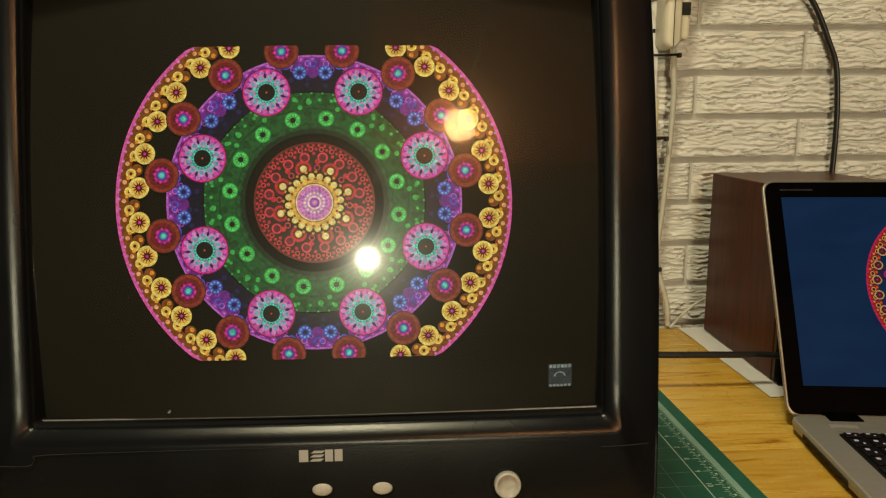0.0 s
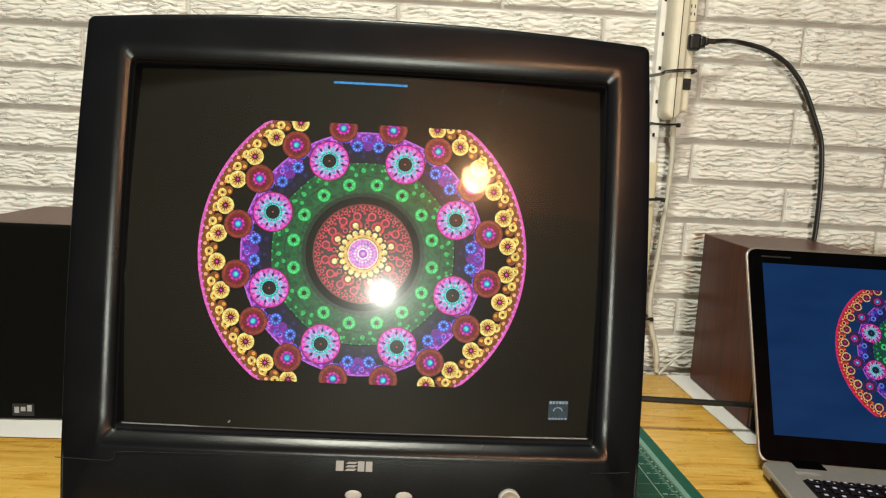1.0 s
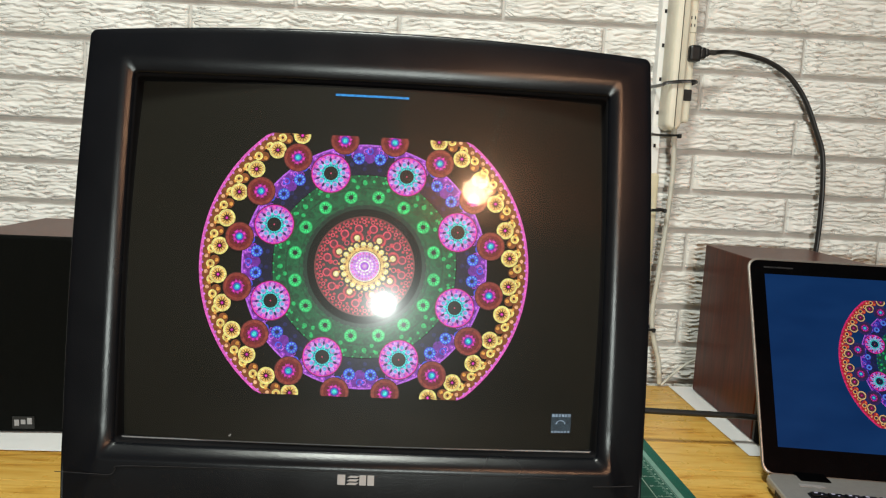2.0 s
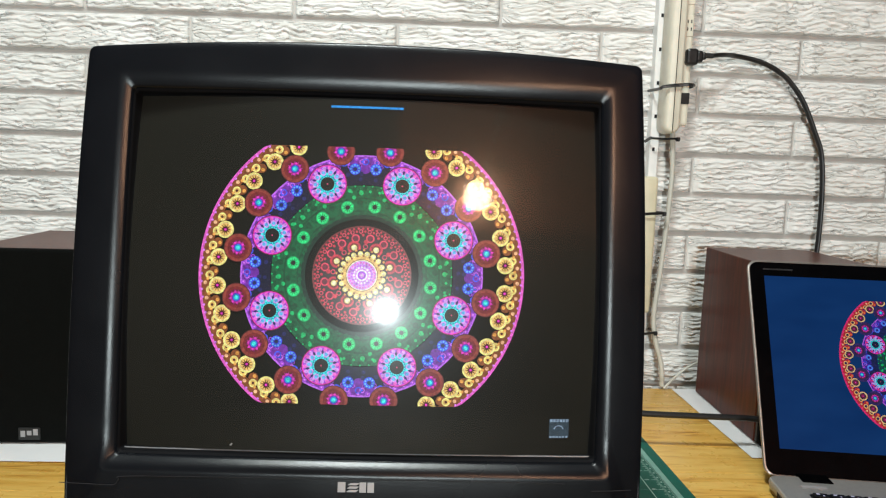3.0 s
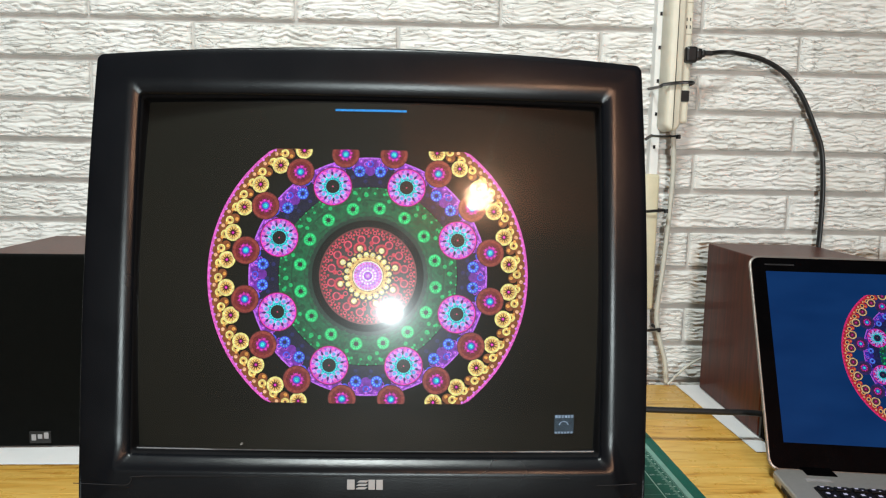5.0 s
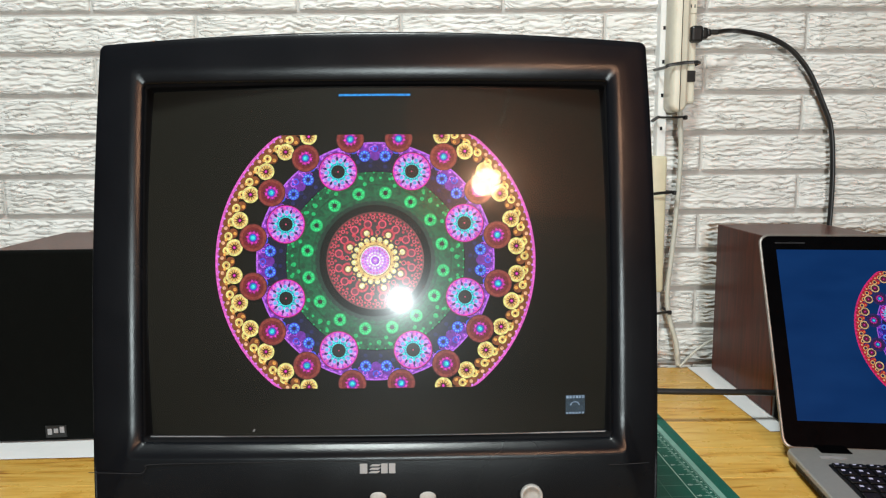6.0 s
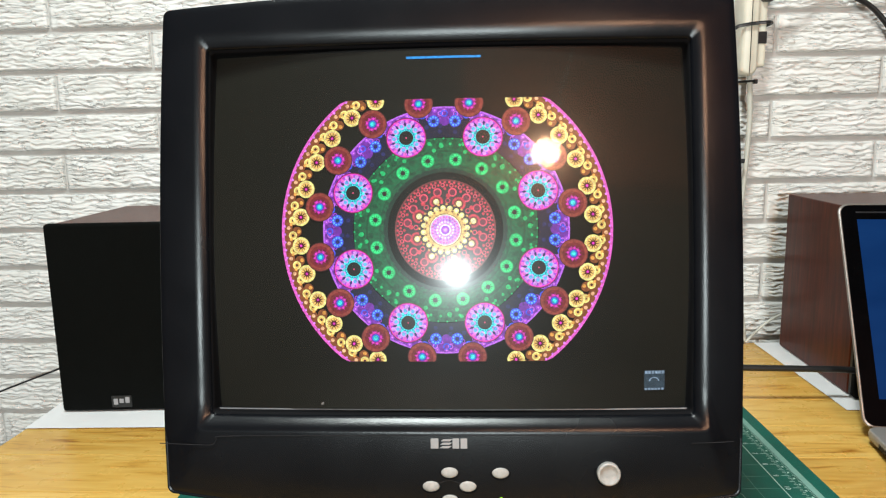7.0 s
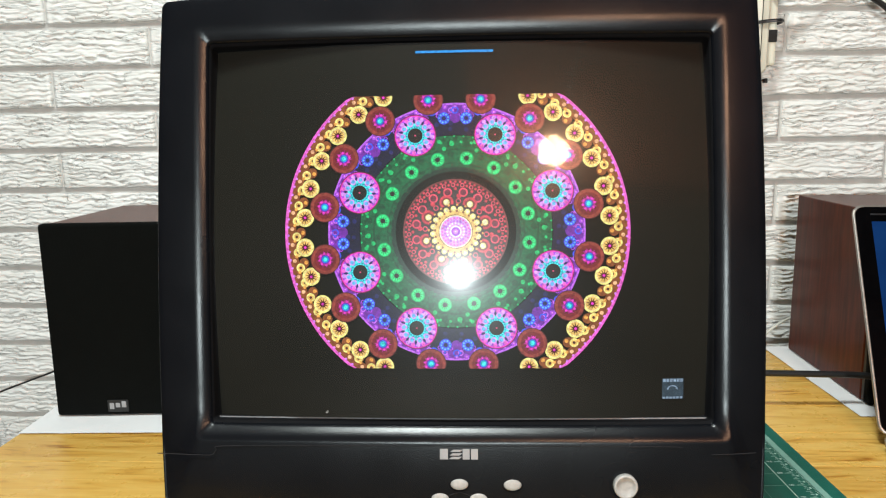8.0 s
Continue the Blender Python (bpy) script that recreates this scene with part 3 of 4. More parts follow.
            put([(x + 0.050 * c, y + 0.050 * d), (x + 0.020 * c - 0.009 * d, y + 0.020 * d + 0.009 * c), (x + 0.020 * c + 0.009 * d, y + 0.020 * d - 0.009 * c)], None, "berry")
        disc(x, y, 0.036, "berry", 18)
    up()
    for x, y, a in round_(16, 0.776, 0.51):
        for k in range(8):
            b = a + k * math.pi / 4
            disc(x + 0.034 * math.cos(b), y + 0.034 * math.sin(b), 0.0075, "magenta", 7)
        disc(x, y, 0.028, "plum", 16)
    up()
    for r, ink in ((0.022, "blue"), (0.018, "teal"), (0.012, "cyan")):
        dots(16, 0.776, 0.51, r, ink, 14)
        up()
    # green eight-sided wheel
    wheel = []
    for k in range(96):
        t = 2 * math.pi * k / 96
        r = 0.5 * (0.545 / math.cos((t + math.pi / 8) % (math.pi / 4) - math.pi / 8)) + 0.5 * 0.557
        wheel.append((r * math.cos(t), r * math.sin(t)))
    put(wheel, [(0.352 * math.cos(2 * math.pi * k / 96), 0.352 * math.sin(2 * math.pi * k / 96)) for k in range(96)], "green")
    up()
    ring(0, 0, 0.372, 0.026, "fern", 72)
    ring(0, 0, 0.398, 0.010, "moss", 72)
    ring(0, 0, 0.478, 0.012, "moss", 72)
    dots(56, 0.535, 0.0, 0.014, "moss", 8)
    dots(32, 0.505, 0.3, 0.021, "moss", 10)
    dots(32, 0.448, 0.32, 0.019, "moss", 10)
    dots(40, 0.384, 0.2, 0.014, "moss", 8)
    up()
    dots(56, 0.516, 0.4, 0.009, "jade", 7)
    dots(40, 0.372, 0.6, 0.009, "moss", 7)
    dots(64, 0.548, 0.1, 0.006, "jade", 6)
    dots(16, 0.505, 0.10, 0.015, "jade", 9)
    dots(16, 0.525, 0.45, 0.012, "jade", 9)
    dots(16, 0.480, 0.34, 0.013, "jade", 9)
    dots(16, 0.425, 0.61, 0.040, "jade", 18)
    up()
    dots(16, 0.425, 0.61, 0.034, "leaf", 16)
    up()
    for x, y, a in round_(16, 0.425, 0.61):
        for k in range(11):
            b = a + k * 2 * math.pi / 11
            c, d = math.cos(b), math.sin(b)
            put([(x + 0.033 * c, y + 0.033 * d), (x + 0.016 * c - 0.003 * d, y + 0.016 * d + 0.003 * c), (x + 0.016 * c + 0.003 * d, y + 0.016 * d - 0.003 * c)], None, "green")
        disc(x, y, 0.015, "dark", 12)
    up()
    # eight rosettes
    for r, ink in ((0.122, "garnet"), (0.117, "magenta"), (0.109, "purple")):
        dots(8, 0.600, 0.5, r, ink, 34)
        up()
    for x, y, a in round_(8, 0.600, 0.5):
        for k in range(20):
            b = a + (k + 0.5) * math.pi / 10
            disc(x + 0.099 * math.cos(b), y + 0.099 * math.sin(b), 0.0120, "orchid" if k % 2 else "pink", 8)
        disc(x, y, 0.088, "violet", 28)
    up()
    for x, y, a in round_(8, 0.600, 0.5):
        disc(x, y, 0.060, "teal", 24)
        for k in range(10):
            b = a + (k + 0.5) * math.pi / 5
            c, d = math.cos(b), math.sin(b)
            put([(x + 0.100 * c, y + 0.100 * d), (x + 0.070 * c - 0.013 * d, y + 0.070 * d + 0.013 * c), (x + 0.045 * c, y + 0.045 * d), (x + 0.070 * c + 0.013 * d, y + 0.070 * d - 0.013 * c)], None, "navy")
    up()
    for x, y, a in round_(8, 0.600, 0.5):
        for k in range(10):
            b = a + k * math.pi / 5
            disc(x + 0.074 * math.cos(b), y + 0.074 * math.sin(b), 0.0195, "orchid", 12)
            disc(x + 0.062 * math.cos(b + 0.314), y + 0.062 * math.sin(b + 0.314), 0.0100, "cyan", 8)
    up()
    for x, y, a in round_(8, 0.600, 0.5):
        for k in range(10):
            b = a + k * math.pi / 5
            disc(x + 0.074 * math.cos(b), y + 0.074 * math.sin(b), 0.0115, "azure", 9)
        disc(x, y, 0.053, "cyan", 24)
    up()
    for x, y, a in round_(8, 0.600, 0.5):
        for k in range(20):
            b = a + k * math.pi / 10
            disc(x + 0.050 * math.cos(b), y + 0.050 * math.sin(b), 0.0055, "teal", 6)
        disc(x, y, 0.043, "dark", 20)
    up()
    dots(8, 0.600, 0.5, 0.005, "rose", 6)
    # red heart of chained rings
    disc(0, 0, 0.302, "maroon", 72)
    up()
    disc(0, 0, 0.293, "ember", 64)
    up()
    dots(64, 0.286, 0.0, 0.0075, "red", 7)
    hoops(32, 0.268, 0.25, 0.0135, 0.006, "coral", 10)
    dots(32, 0.268, 0.75, 0.008, "red", 7)
    dots(16, 0.246, 0.0, 0.009, "red", 8)
    hoops(16, 0.229, 0.5, 0.0265, 0.009, "coral", 15)
    dots(8, 0.176, 0.38, 0.043, "maroon", 18)
    dots(8, 0.205, 0.88, 0.014, "red", 9)
    up()
    dots(16, 0.229, 0.5, 0.0175, "garnet", 12)
    hoops(8, 0.176, 0.38, 0.040, 0.012, "red", 18)
    hoops(8, 0.176, 0.88, 0.016, 0.006, "coral", 10)
    up()
    dots(8, 0.176, 0.38, 0.018, "yellow", 11)
    ring(0, 0, 0.158, 0.05, "ember", 48)
    up()
    dots(8, 0.176, 0.38, 0.013, "cream", 10)
    ring(0, 0, 0.128, 0.030, "straw", 48)
    dots(20, 0.132, 0.3, 0.0160, "yellow", 11)
    dots(20, 0.154, 0.8, 0.0075, "amber", 7)
    up()
    dots(20, 0.132, 0.3, 0.0090, "cream", 8)
    dots(20, 0.119, 0.8, 0.0070, "brown", 7)
    dots(20, 0.146, 0.8, 0.0050, "wine", 6)
    up()
    disc(0, 0, 0.098, "brown", 40)
    up()
    disc(0, 0, 0.094, "cream", 36)
    up()
    disc(0, 0, 0.088, "orchid", 36)
    up()
    dots(26, 0.077, 0.0, 0.0065, "pink", 6)
    dots(20, 0.061, 0.5, 0.0070, "violet", 6)
    dots(16, 0.048, 0.0, 0.0060, "white", 6)
    up()
    disc(0, 0, 0.034, "white", 20)
    up()
    disc(0, 0, 0.026, "purple", 18)
    up()
    disc(0, 0, 0.014, "lilac", 12)
    up()
    disc(0, 0, 0.006, "white", 8)
    me = bpy.data.meshes.new("picture")
    me.from_pydata(verts, [], faces)
    for n in names:
        me.materials.append(PICTURE_MATS(n, suffix, strength))
    me.polygons.foreach_set("material_index", slots)
    return me


_made = {}
LCD_INK = dict(pink=lin(232, 34, 104), lilac=lin(240, 60, 120), amber=lin(238, 112, 58), yellow=lin(240, 176, 112), straw=lin(60, 34, 60), brown=lin(170, 40, 50), maroon=lin(40, 30, 80), brick=lin(46, 34, 92), umber=lin(40, 34, 90), plum=lin(54, 34, 150), purple=lin(86, 44, 190), dark=lin(10, 26, 60), night=lin(12, 26, 74), wine=lin(120, 24, 60), green=lin(6, 70, 80))


def PICTURE_MATS(ink, suffix, strength):
    key = (ink, suffix)
    if key not in _made:
        # uneven glow of the dots of the screen; the flat panel shows the rim redder than the tube
        tone = LCD_INK.get(ink, INK[ink]) if suffix == "laptop" else INK[ink]
        m = Mat(f"{suffix}_{ink}", (0.006, 0.006, 0.006), 0.3, spec=0.12)
        m.p.inputs["Emission Strength"].default_value = strength
        c = m.ramp(m.noise(420, 3, 0.65), [(0.28, tuple(v * 0.5 for v in tone)), (0.72, tuple(min(1.0, v * 1.5) for v in tone))])
        m.link(c, m.p.inputs["Emission Color"])
        _made[key] = m.m
    return _made[key]


picture = new("picture", mandala(lambda u, v, l: on_tube(u, v, -0.0026 + l), 0.1263, 0.0006, 0.1372, "tube", 1.18))
picture.parent = SCREEN
picture["label"] = "round many-coloured mandala of rings and rosettes"


def flat_bar(bm, u0, u1, v0, v1, lift):
    q = [bm.verts.new(on_tube(u, v, lift)) for u, v in ((u0, v0), (u1, v0), (u1, v1), (u0, v1))]
    bm.faces.new(q)


bm = bmesh.new()
for k in range(8):
    flat_bar(bm, -0.0282 + k * 0.00711, -0.0282 + (k + 1) * 0.00711, 0.2682, 0.2700, -0.0024)
part("blue_bar", bm, PICTURE_MATS("bar", "tube", 1.0), SCREEN, "thin bright blue bar at the top of the picture")
bm = bmesh.new()
flat_bar(bm, 0.1504, 0.1662, 0.0140, 0.0287, -0.0025)
part("thumbnail", bm, PICTURE_MATS("thumb", "tube", 0.12), SCREEN, "small dim thumbnail picture")
bm = bmesh.new()
for k in range(6):
    flat_bar(bm, 0.1510 + k * 0.00255, 0.1530 + k * 0.00255, 0.0262, 0.0284, -0.0023)
    flat_bar(bm, 0.1507 + k * 0.00255, 0.1526 + k * 0.00255, 0.0136, 0.0152, -0.0023)
for k in range(8):
    a0, a1 = math.pi * k / 8, math.pi * (k + 1) / 8
    q = [bm.verts.new(on_tube(0.1580 + r * math.cos(a), 0.0205 + 0.8 * r * math.sin(a), -0.0023)) for r, a in ((0.0030, a0), (0.0040, a0), (0.0040, a1), (0.0030, a1))]
    bm.faces.new(q)
part("thumbnail_marks", bm, PICTURE_MATS("grey", "tube", 1.0), SCREEN, "pale bars and arc in the thumbnail")

bm = bmesh.new()
flat_bar(bm, -0.0968, -0.0968 + 0.0016, 0.0040, 0.0040 + 0.0009, 0.0002)
flat_bar(bm, -0.0968 + 0.0009, -0.0968 + 0.0021, 0.0040 + 0.0011, 0.0040 + 0.0018, 0.0002)
part("dust_fleck", bm, M_LOGO, SCREEN, "tiny pale fleck of dust on the glass")

# ---- frame details: badge of plain shapes, buttons, knob, lamp, seam ----


def slab(bm, u0, u1, v0, v1, n0, n1, skew=0.0):
    lo = [Vector((u0, v0, 0)), Vector((u1, v0, 0)), Vector((u1 + skew, v1, 0)), Vector((u0 + skew, v1, 0))]
    a = [bm.verts.new((p.x, p.y, n0)) for p in lo]
    b = [bm.verts.new((p.x, p.y, n1)) for p in lo]
    bm.faces.new(b)
    for k in range(4):
        bm.faces.new((a[k], a[(k + 1) % 4], b[(k + 1) % 4], b[k]))


def face_n(v):
    """Height of the lower panel's face over the screen's plane."""
    return 0.0146 + (0.0084 - 0.0146) * min(1, max(0, (-0.0147 - v) / 0.050))


bm = bmesh.new()
bn = face_n(-0.023)
slab(bm, -0.0120, -0.0062, -0.0268, -0.0192, bn - 0.001, bn + 0.0007)
for k in range(3):
    slab(bm, -0.0054 + 0.0004 * k, 0.0016 + 0.0004 * k, -0.0266 + k * 0.0026, -0.0250 + k * 0.0026, bn - 0.001, bn + 0.0007, 0.0022)
for u in (0.0044, 0.0104):
    slab(bm, u, u + 0.0050, -0.0268, -0.0192, bn - 0.001, bn + 0.0007)
part("maker_badge", bm, M_LOGO, MONITOR, "light grey badge of plain block shapes")


def dome(cu, cv, ru, rv, h, n0, seg=28):
    return lathe(bmesh.new(), [(1.0, n0 - 0.003), (1.0, n0 + h * 0.45), (0.93, n0 + h * 0.8), (0.75, n0 + h), (0.3, n0 + h * 1.05)], seg, Matrix.Translation((cu, cv, 0)) @ Matrix.Diagonal((ru, rv, 1, 1)))


def collar(cu, cv, ru, rv, n0):
    pts = [(1.22, n0 - 0.0015), (1.22, n0 + 0.0003), (1.02, n0 + 0.0003), (1.02, n0 - 0.0015)]
    bm = bmesh.new()
    seg = 28
    rings = [[bm.verts.new((cu + ru * r * math.cos(2 * math.pi * k / seg), cv - 0.0004 + rv * r * math.sin(2 * math.pi * k / seg), n)) for k in range(seg)] for r, n in pts]
    for a, b in zip(rings, rings[1:]):
        for k in range(seg):
            bm.faces.new((a[k], a[(k + 1) % seg], b[(k + 1) % seg], b[k]))
    return bm


for cu, cv in ((0.0018, -0.0458), (-0.0123, -0.0567), (0.0156, -0.0567), (0.0019, -0.0674), (0.0402, -0.0460)):
    n0 = face_n(cv)
    b = part("button", dome(cu, cv, 0.0064, 0.0040, 0.0016, n0), M_SILVER, MONITOR, "oval silver button", True)
    part("ring", collar(cu, cv, 0.0064, 0.0042, n0), M_GASKET, b)
bm = tube([(-0.0060, -0.0545, face_n(-0.0545) + 0.0001), (0.0018, -0.0520, face_n(-0.052) + 0.0001), (0.0095, -0.0545, face_n(-0.0545) + 0.0001)], 0.0004, 6)
part("moulded_ridge", bm, M_SEAM, MONITOR)
kn = face_n(-0.0455)
knob = part("power_knob", lathe(bmesh.new(), [(0.0086, kn - 0.003), (0.0086, kn + 0.004), (0.0082, kn + 0.0052), (0.0070, kn + 0.0056), (0.0064, kn + 0.0042), (0.003, kn + 0.0040)], 40, Matrix.Translation((0.1203, -0.0455, 0))), M_SILVER, MONITOR, "round silver power knob with dished face", True)
part("knob_ring", collar(0.1203, -0.0453, 0.0086, 0.0086, kn), M_GASKET, knob)
part("power_light", lathe(bmesh.new(), [(0.0017, face_n(-0.067) - 0.001), (0.0017, face_n(-0.067) + 0.0006), (0.001, face_n(-0.067) + 0.0009)], 14, Matrix.Translation((0.0406, -0.0670, 0))), M_LED, MONITOR, "tiny lit green lamp")
seam = [(-0.2205, -0.0240), (-0.19, -0.0246), (-0.179, -0.0244), (-0.1755, -0.0205), (-0.170, -0.0178), (-0.10, -0.0172), (0.0, -0.0170), (0.10, -0.0168), (0.150, -0.0168), (0.160, -0.0174)]
part("panel_seam", tube([(u, v, face_n(v) + (0.0004 if abs(u) < 0.2 else -0.001)) for u, v in seam], 0.00028, 6, 1.0, 4), M_SEAM, MONITOR)
seam = [(0.181, -0.0225), (0.20, -0.0218), (0.212, -0.0214)]
part("panel_seam", tube([(u, v, face_n(v) - (0.0 if u < 0.205 else 0.0015)) for u, v in seam], 0.00028, 6, 1.0, 4), M_SEAM, MONITOR)


# ---- loudspeakers ----
def loudspeaker(m, label):
    """Cabinet with its front at y = 0, standing on z = 0, x from 0 to its width."""
    W, H, D = 0.172, 0.2525, 0.235
    sp = thing("loudspeaker", label, "speaker", m, "pair of loudspeakers")
    part("cabinet", boxed(0, W, 0.014, D, 0.0005, H - 0.002, 0.002, 2), M_VENEER, sp, "dark rosewood vinyl cabinet")
    part("baffle", boxed(0.001, W - 0.001, 0.006, 0.0145, 0.001, H - 0.003, 0.0015, 1), M_BAFFLE, sp)
    part("grille", boxed(-0.001, W + 0.001, -0.008, 0.0065, 0.001, H, 0.004, 3), M_GRILLE, sp, "matt black cloth grille", False)
    bdg = part("badge", boxed(0.066, 0.093, -0.0098, -0.0075, 0.006, 0.022, 0.0006, 1), M_BAFFLE, sp, "small black badge with pale shapes")
    bm = bmesh.new()
    for x, z0, z1 in ((0.0690, 0.0100, 0.0182), (0.0768, 0.0122, 0.0182), (0.0846, 0.0122, 0.0206)):
        box(bm, x, x + 0.0058, -0.0104, -0.0097, z0, z1, 0.0004, 1)
    part("badge_shapes", bm, M_LOGO, bdg, "pale block shapes")
    return sp


loudspeaker(pose(-0.5240, 0.360, 0.0022, 0, 0, 3.0), "dark loudspeaker with black grille standing on white paper")
loudspeaker(pose(0.526, 0.402, 0.0022, 0, 0, -0.5), "dark rosewood loudspeaker behind the laptop on white paper")


def paper(x0, x1, y0, y1, turn, label):
    ob = thing("paper_sheet", label, "paper", pose(x0, y0, 0.0003, 0, 0, turn), "papers under the loudspeakers")
    bm = bmesh.new()
    nx, ny = 12, 16
    top = [[bm.verts.new(((x1 - x0) * i / nx, (y1 - y0) * j / ny, 0.0012 + 0.0005 * noise.noise(Vector((i * 0.5, j * 0.4, x0))))) for i in range(nx + 1)] for j in range(ny + 1)]
    for j in range(ny):
        for i in range(nx):
            bm.faces.new((top[j][i], top[j][i + 1], top[j + 1][i + 1], top[j + 1][i]))
    part("sheet", bm, M_PAPER, ob)
    return ob


paper(-0.545, -0.325, 0.302, 0.642, 1.5, "white paper sheet under a loudspeaker")
paper(0.500, 0.720, 0.363, 0.651, 1.6, "white paper sheet under a loudspeaker beside the laptop")

# ---- laptop ----
LAP = pose(0.4741, 0.2743, 0.0, 0, 0, -6.8)     # origin: rear left corner of the base; x right, y back
laptop = thing("laptop", "open silver laptop with a blue screen showing the mandala", "laptop", LAP)
LW, LD, LH = 0.414, 0.275, 0.019
bm = bmesh.new()
loft(bm, [[Vector((u, v, z)) for u, v in round_rect(g, LW - g, -LD + g, -g, 0.012, 4, 5)] for g, z in ((0.006, 0.0035), (0.001, 0.008), (0.0, 0.014), (0.0008, 0.0178), (0.0022, LH))], True, True)
base = part("base", bm, M_DECK, laptop, "silver laptop base with keyboard")
for fx, fy in ((0.03, -0.03), (LW - 0.03, -0.03), (0.03, -LD + 0.03), (LW - 0.03, -LD + 0.03)):
    part("foot", lathe(bmesh.new(), [(0.007, 0.0), (0.007, 0.004)], 16, Matrix.Translation((fx, fy, 0))), M_RUBBER, laptop)
bm = bmesh.new()
for k in range(26):
    box(bm, -0.0003, 0.0012, -0.040 - k * 0.0038, -0.0380 - k * 0.0038, 0.0085, 0.0145)
part("side_vents", bm, M_BACK, base, "row of small side vents")
for hx in (0.0365, LW - 0.0715):
    part("hinge_cover", boxed(hx, hx + 0.035, -0.0165, 0.007, 0.010, LH + 0.0012, 0.0008, 2), M_PIANO, base, "black hinge block")
bm = bmesh.new()
well = round_rect(0.030, LW - 0.026, -0.165, -0.046, 0.006, 4, 4)
well_in = round_rect(0.0315, LW - 0.0275, -0.1635, -0.0475, 0.005, 4, 4)
loft(bm, [[Vector((u, v, LH + 0.0001)) for u, v in well], [Vector((u, v, LH + 0.0009)) for u, v in well_in]], False, True)
part("keyboard_plate", bm, M_KEY, base, "black keyboard bed")
part("sticker", boxed(0.030, 0.058, -0.0325, -0.0255, LH, LH + 0.0005), M_LOGO, base, "small pale sticker")
part("touchpad", boxed(0.12, 0.225, -0.255, -0.185, LH, LH + 0.0006, 0.0002, 1), M_ALU, base)
key_me = mesh_of(boxed(-0.0078, 0.0078, -0.0078, 0.0078, 0, 0.0022, 0.0010, 2), "key", M_KEY)
key_small = mesh_of(boxed(-0.0078, 0.0078, -0.0048, 0.0048, 0, 0.0022, 0.0010, 2), "key", M_KEY)
bm = bmesh.new()
box(bm, -0.0048, -0.0010, 0.0012, 0.0046, 0.0022, 0.0024)
box(bm, 0.0012, 0.0030, -0.0040, -0.0016, 0.0022, 0.0024)
leg_me = mesh_of(bm, "key_legend", M_LEGEND)
for row in range(6):
    y = -0.0545 - row * 0.0189 + (0.002 if row else 0.0)
    for col in range(19):
        x = 0.0410 + col * 0.0186 + (0.0, 0.0, 0.005, 0.007, 0.0, 0.0)[row] * 0.3
        k = new("key", key_small if row == 0 else key_me)
        k.parent, k.location = base, (x, y, LH + 0.001)
        if row < 4 and col < 8:
            g = new("key_legend", leg_me)
            g.parent, g.scale = k, (1, 0.6 if row == 0 else 1, 1)
LTILT, LLEN = 27.5, 0.279
lid_m = pose(0, 0.003, LH - 0.004, 90 - LTILT, 0, 0)    # u right, v up the lid, n towards the viewer


def lidmesh(bm):
    bmesh.ops.transform(bm, matrix=lid_m, verts=bm.verts)
    return bm


bm = bmesh.new()
loft(bm, [[Vector((u, v, n)) for u, v in round_rect(g, LW - g, 0.0 + g, LLEN - g, 0.013, 6, 6)] for g, n in ((0.005, -0.0070), (0.0012, -0.0052), (0.0, -0.0030), (0.0, -0.0004), (0.0010, 0.0004), (0.0026, 0.0002))], True, False)
lid = part("lid", lidmesh(bm), M_ALU, laptop, "silver lid with a thin bright rim", True)
bm = bmesh.new()
loft(bm, [[Vector((u, v, n)) for u, v in round_rect(g, LW - g, g, LLEN - g, 0.011, 6, 6)] for g, n in ((0.0024, -0.0005), (0.0028, 0.0003))], False, True)
part("screen_frame", lidmesh(bm), M_PIANO, lid, "gloss black screen surround")
PX0, PX1, PY0, PY1 = 0.0205, LW - 0.0205, 0.0337, 0.2570
M_LCD = glow("blue_lcd", lin(8, 44, 92), 1.0)
_lcd = M_LCD.node_tree.nodes.new("ShaderNodeTexNoise")
_lcd.inputs["Scale"].default_value = 5.0
_lcd_mix = M_LCD.node_tree.nodes.new("ShaderNodeMix")
_lcd_mix.data_type = "RGBA"
_lcd_mix.inputs[6].default_value, _lcd_mix.inputs[7].default_value = (*lin(2, 36, 82), 1), (*lin(16, 54, 104), 1)
M_LCD.node_tree.links.new(_lcd.outputs["Fac"], _lcd_mix.inputs[0])
M_LCD.node_tree.links.new(_lcd_mix.outputs[2], M_LCD.node_tree.nodes["Principled BSDF"].inputs["Emission Color"])
M_LCD.node_tree.nodes["Principled BSDF"].inputs["Base Color"].default_value = (0.001, 0.0015, 0.002, 1)
M_LCD.node_tree.nodes["Principled BSDF"].inputs["Specular IOR Level"].default_value = 0.06
bm = bmesh.new()
q = [bm.verts.new((u, v, 0.0005)) for u, v in ((PX0, PY0), (PX1, PY0), (PX1, PY1), (PX0, PY1))]
bm.faces.new(q)
panel = part("display_panel", lidmesh(bm), M_LCD, lid, "lit blue display")
lap_pic = new("picture", mandala(lambda u, v, l: lid_m @ Vector((u, v, 0.0006 + l)), 0.1030, LW / 2, 0.1466, "laptop", 0.85))
lap_pic.parent = panel
lap_pic["label"] = "smaller copy of the colourful mandala"
part("frame_print", lidmesh(boxed(0.020, 0.058, LLEN - 0.0135, LLEN - 0.0115, 0.0003, 0.0006)), M_SEAM, lid, "dim grey bar of lettering")

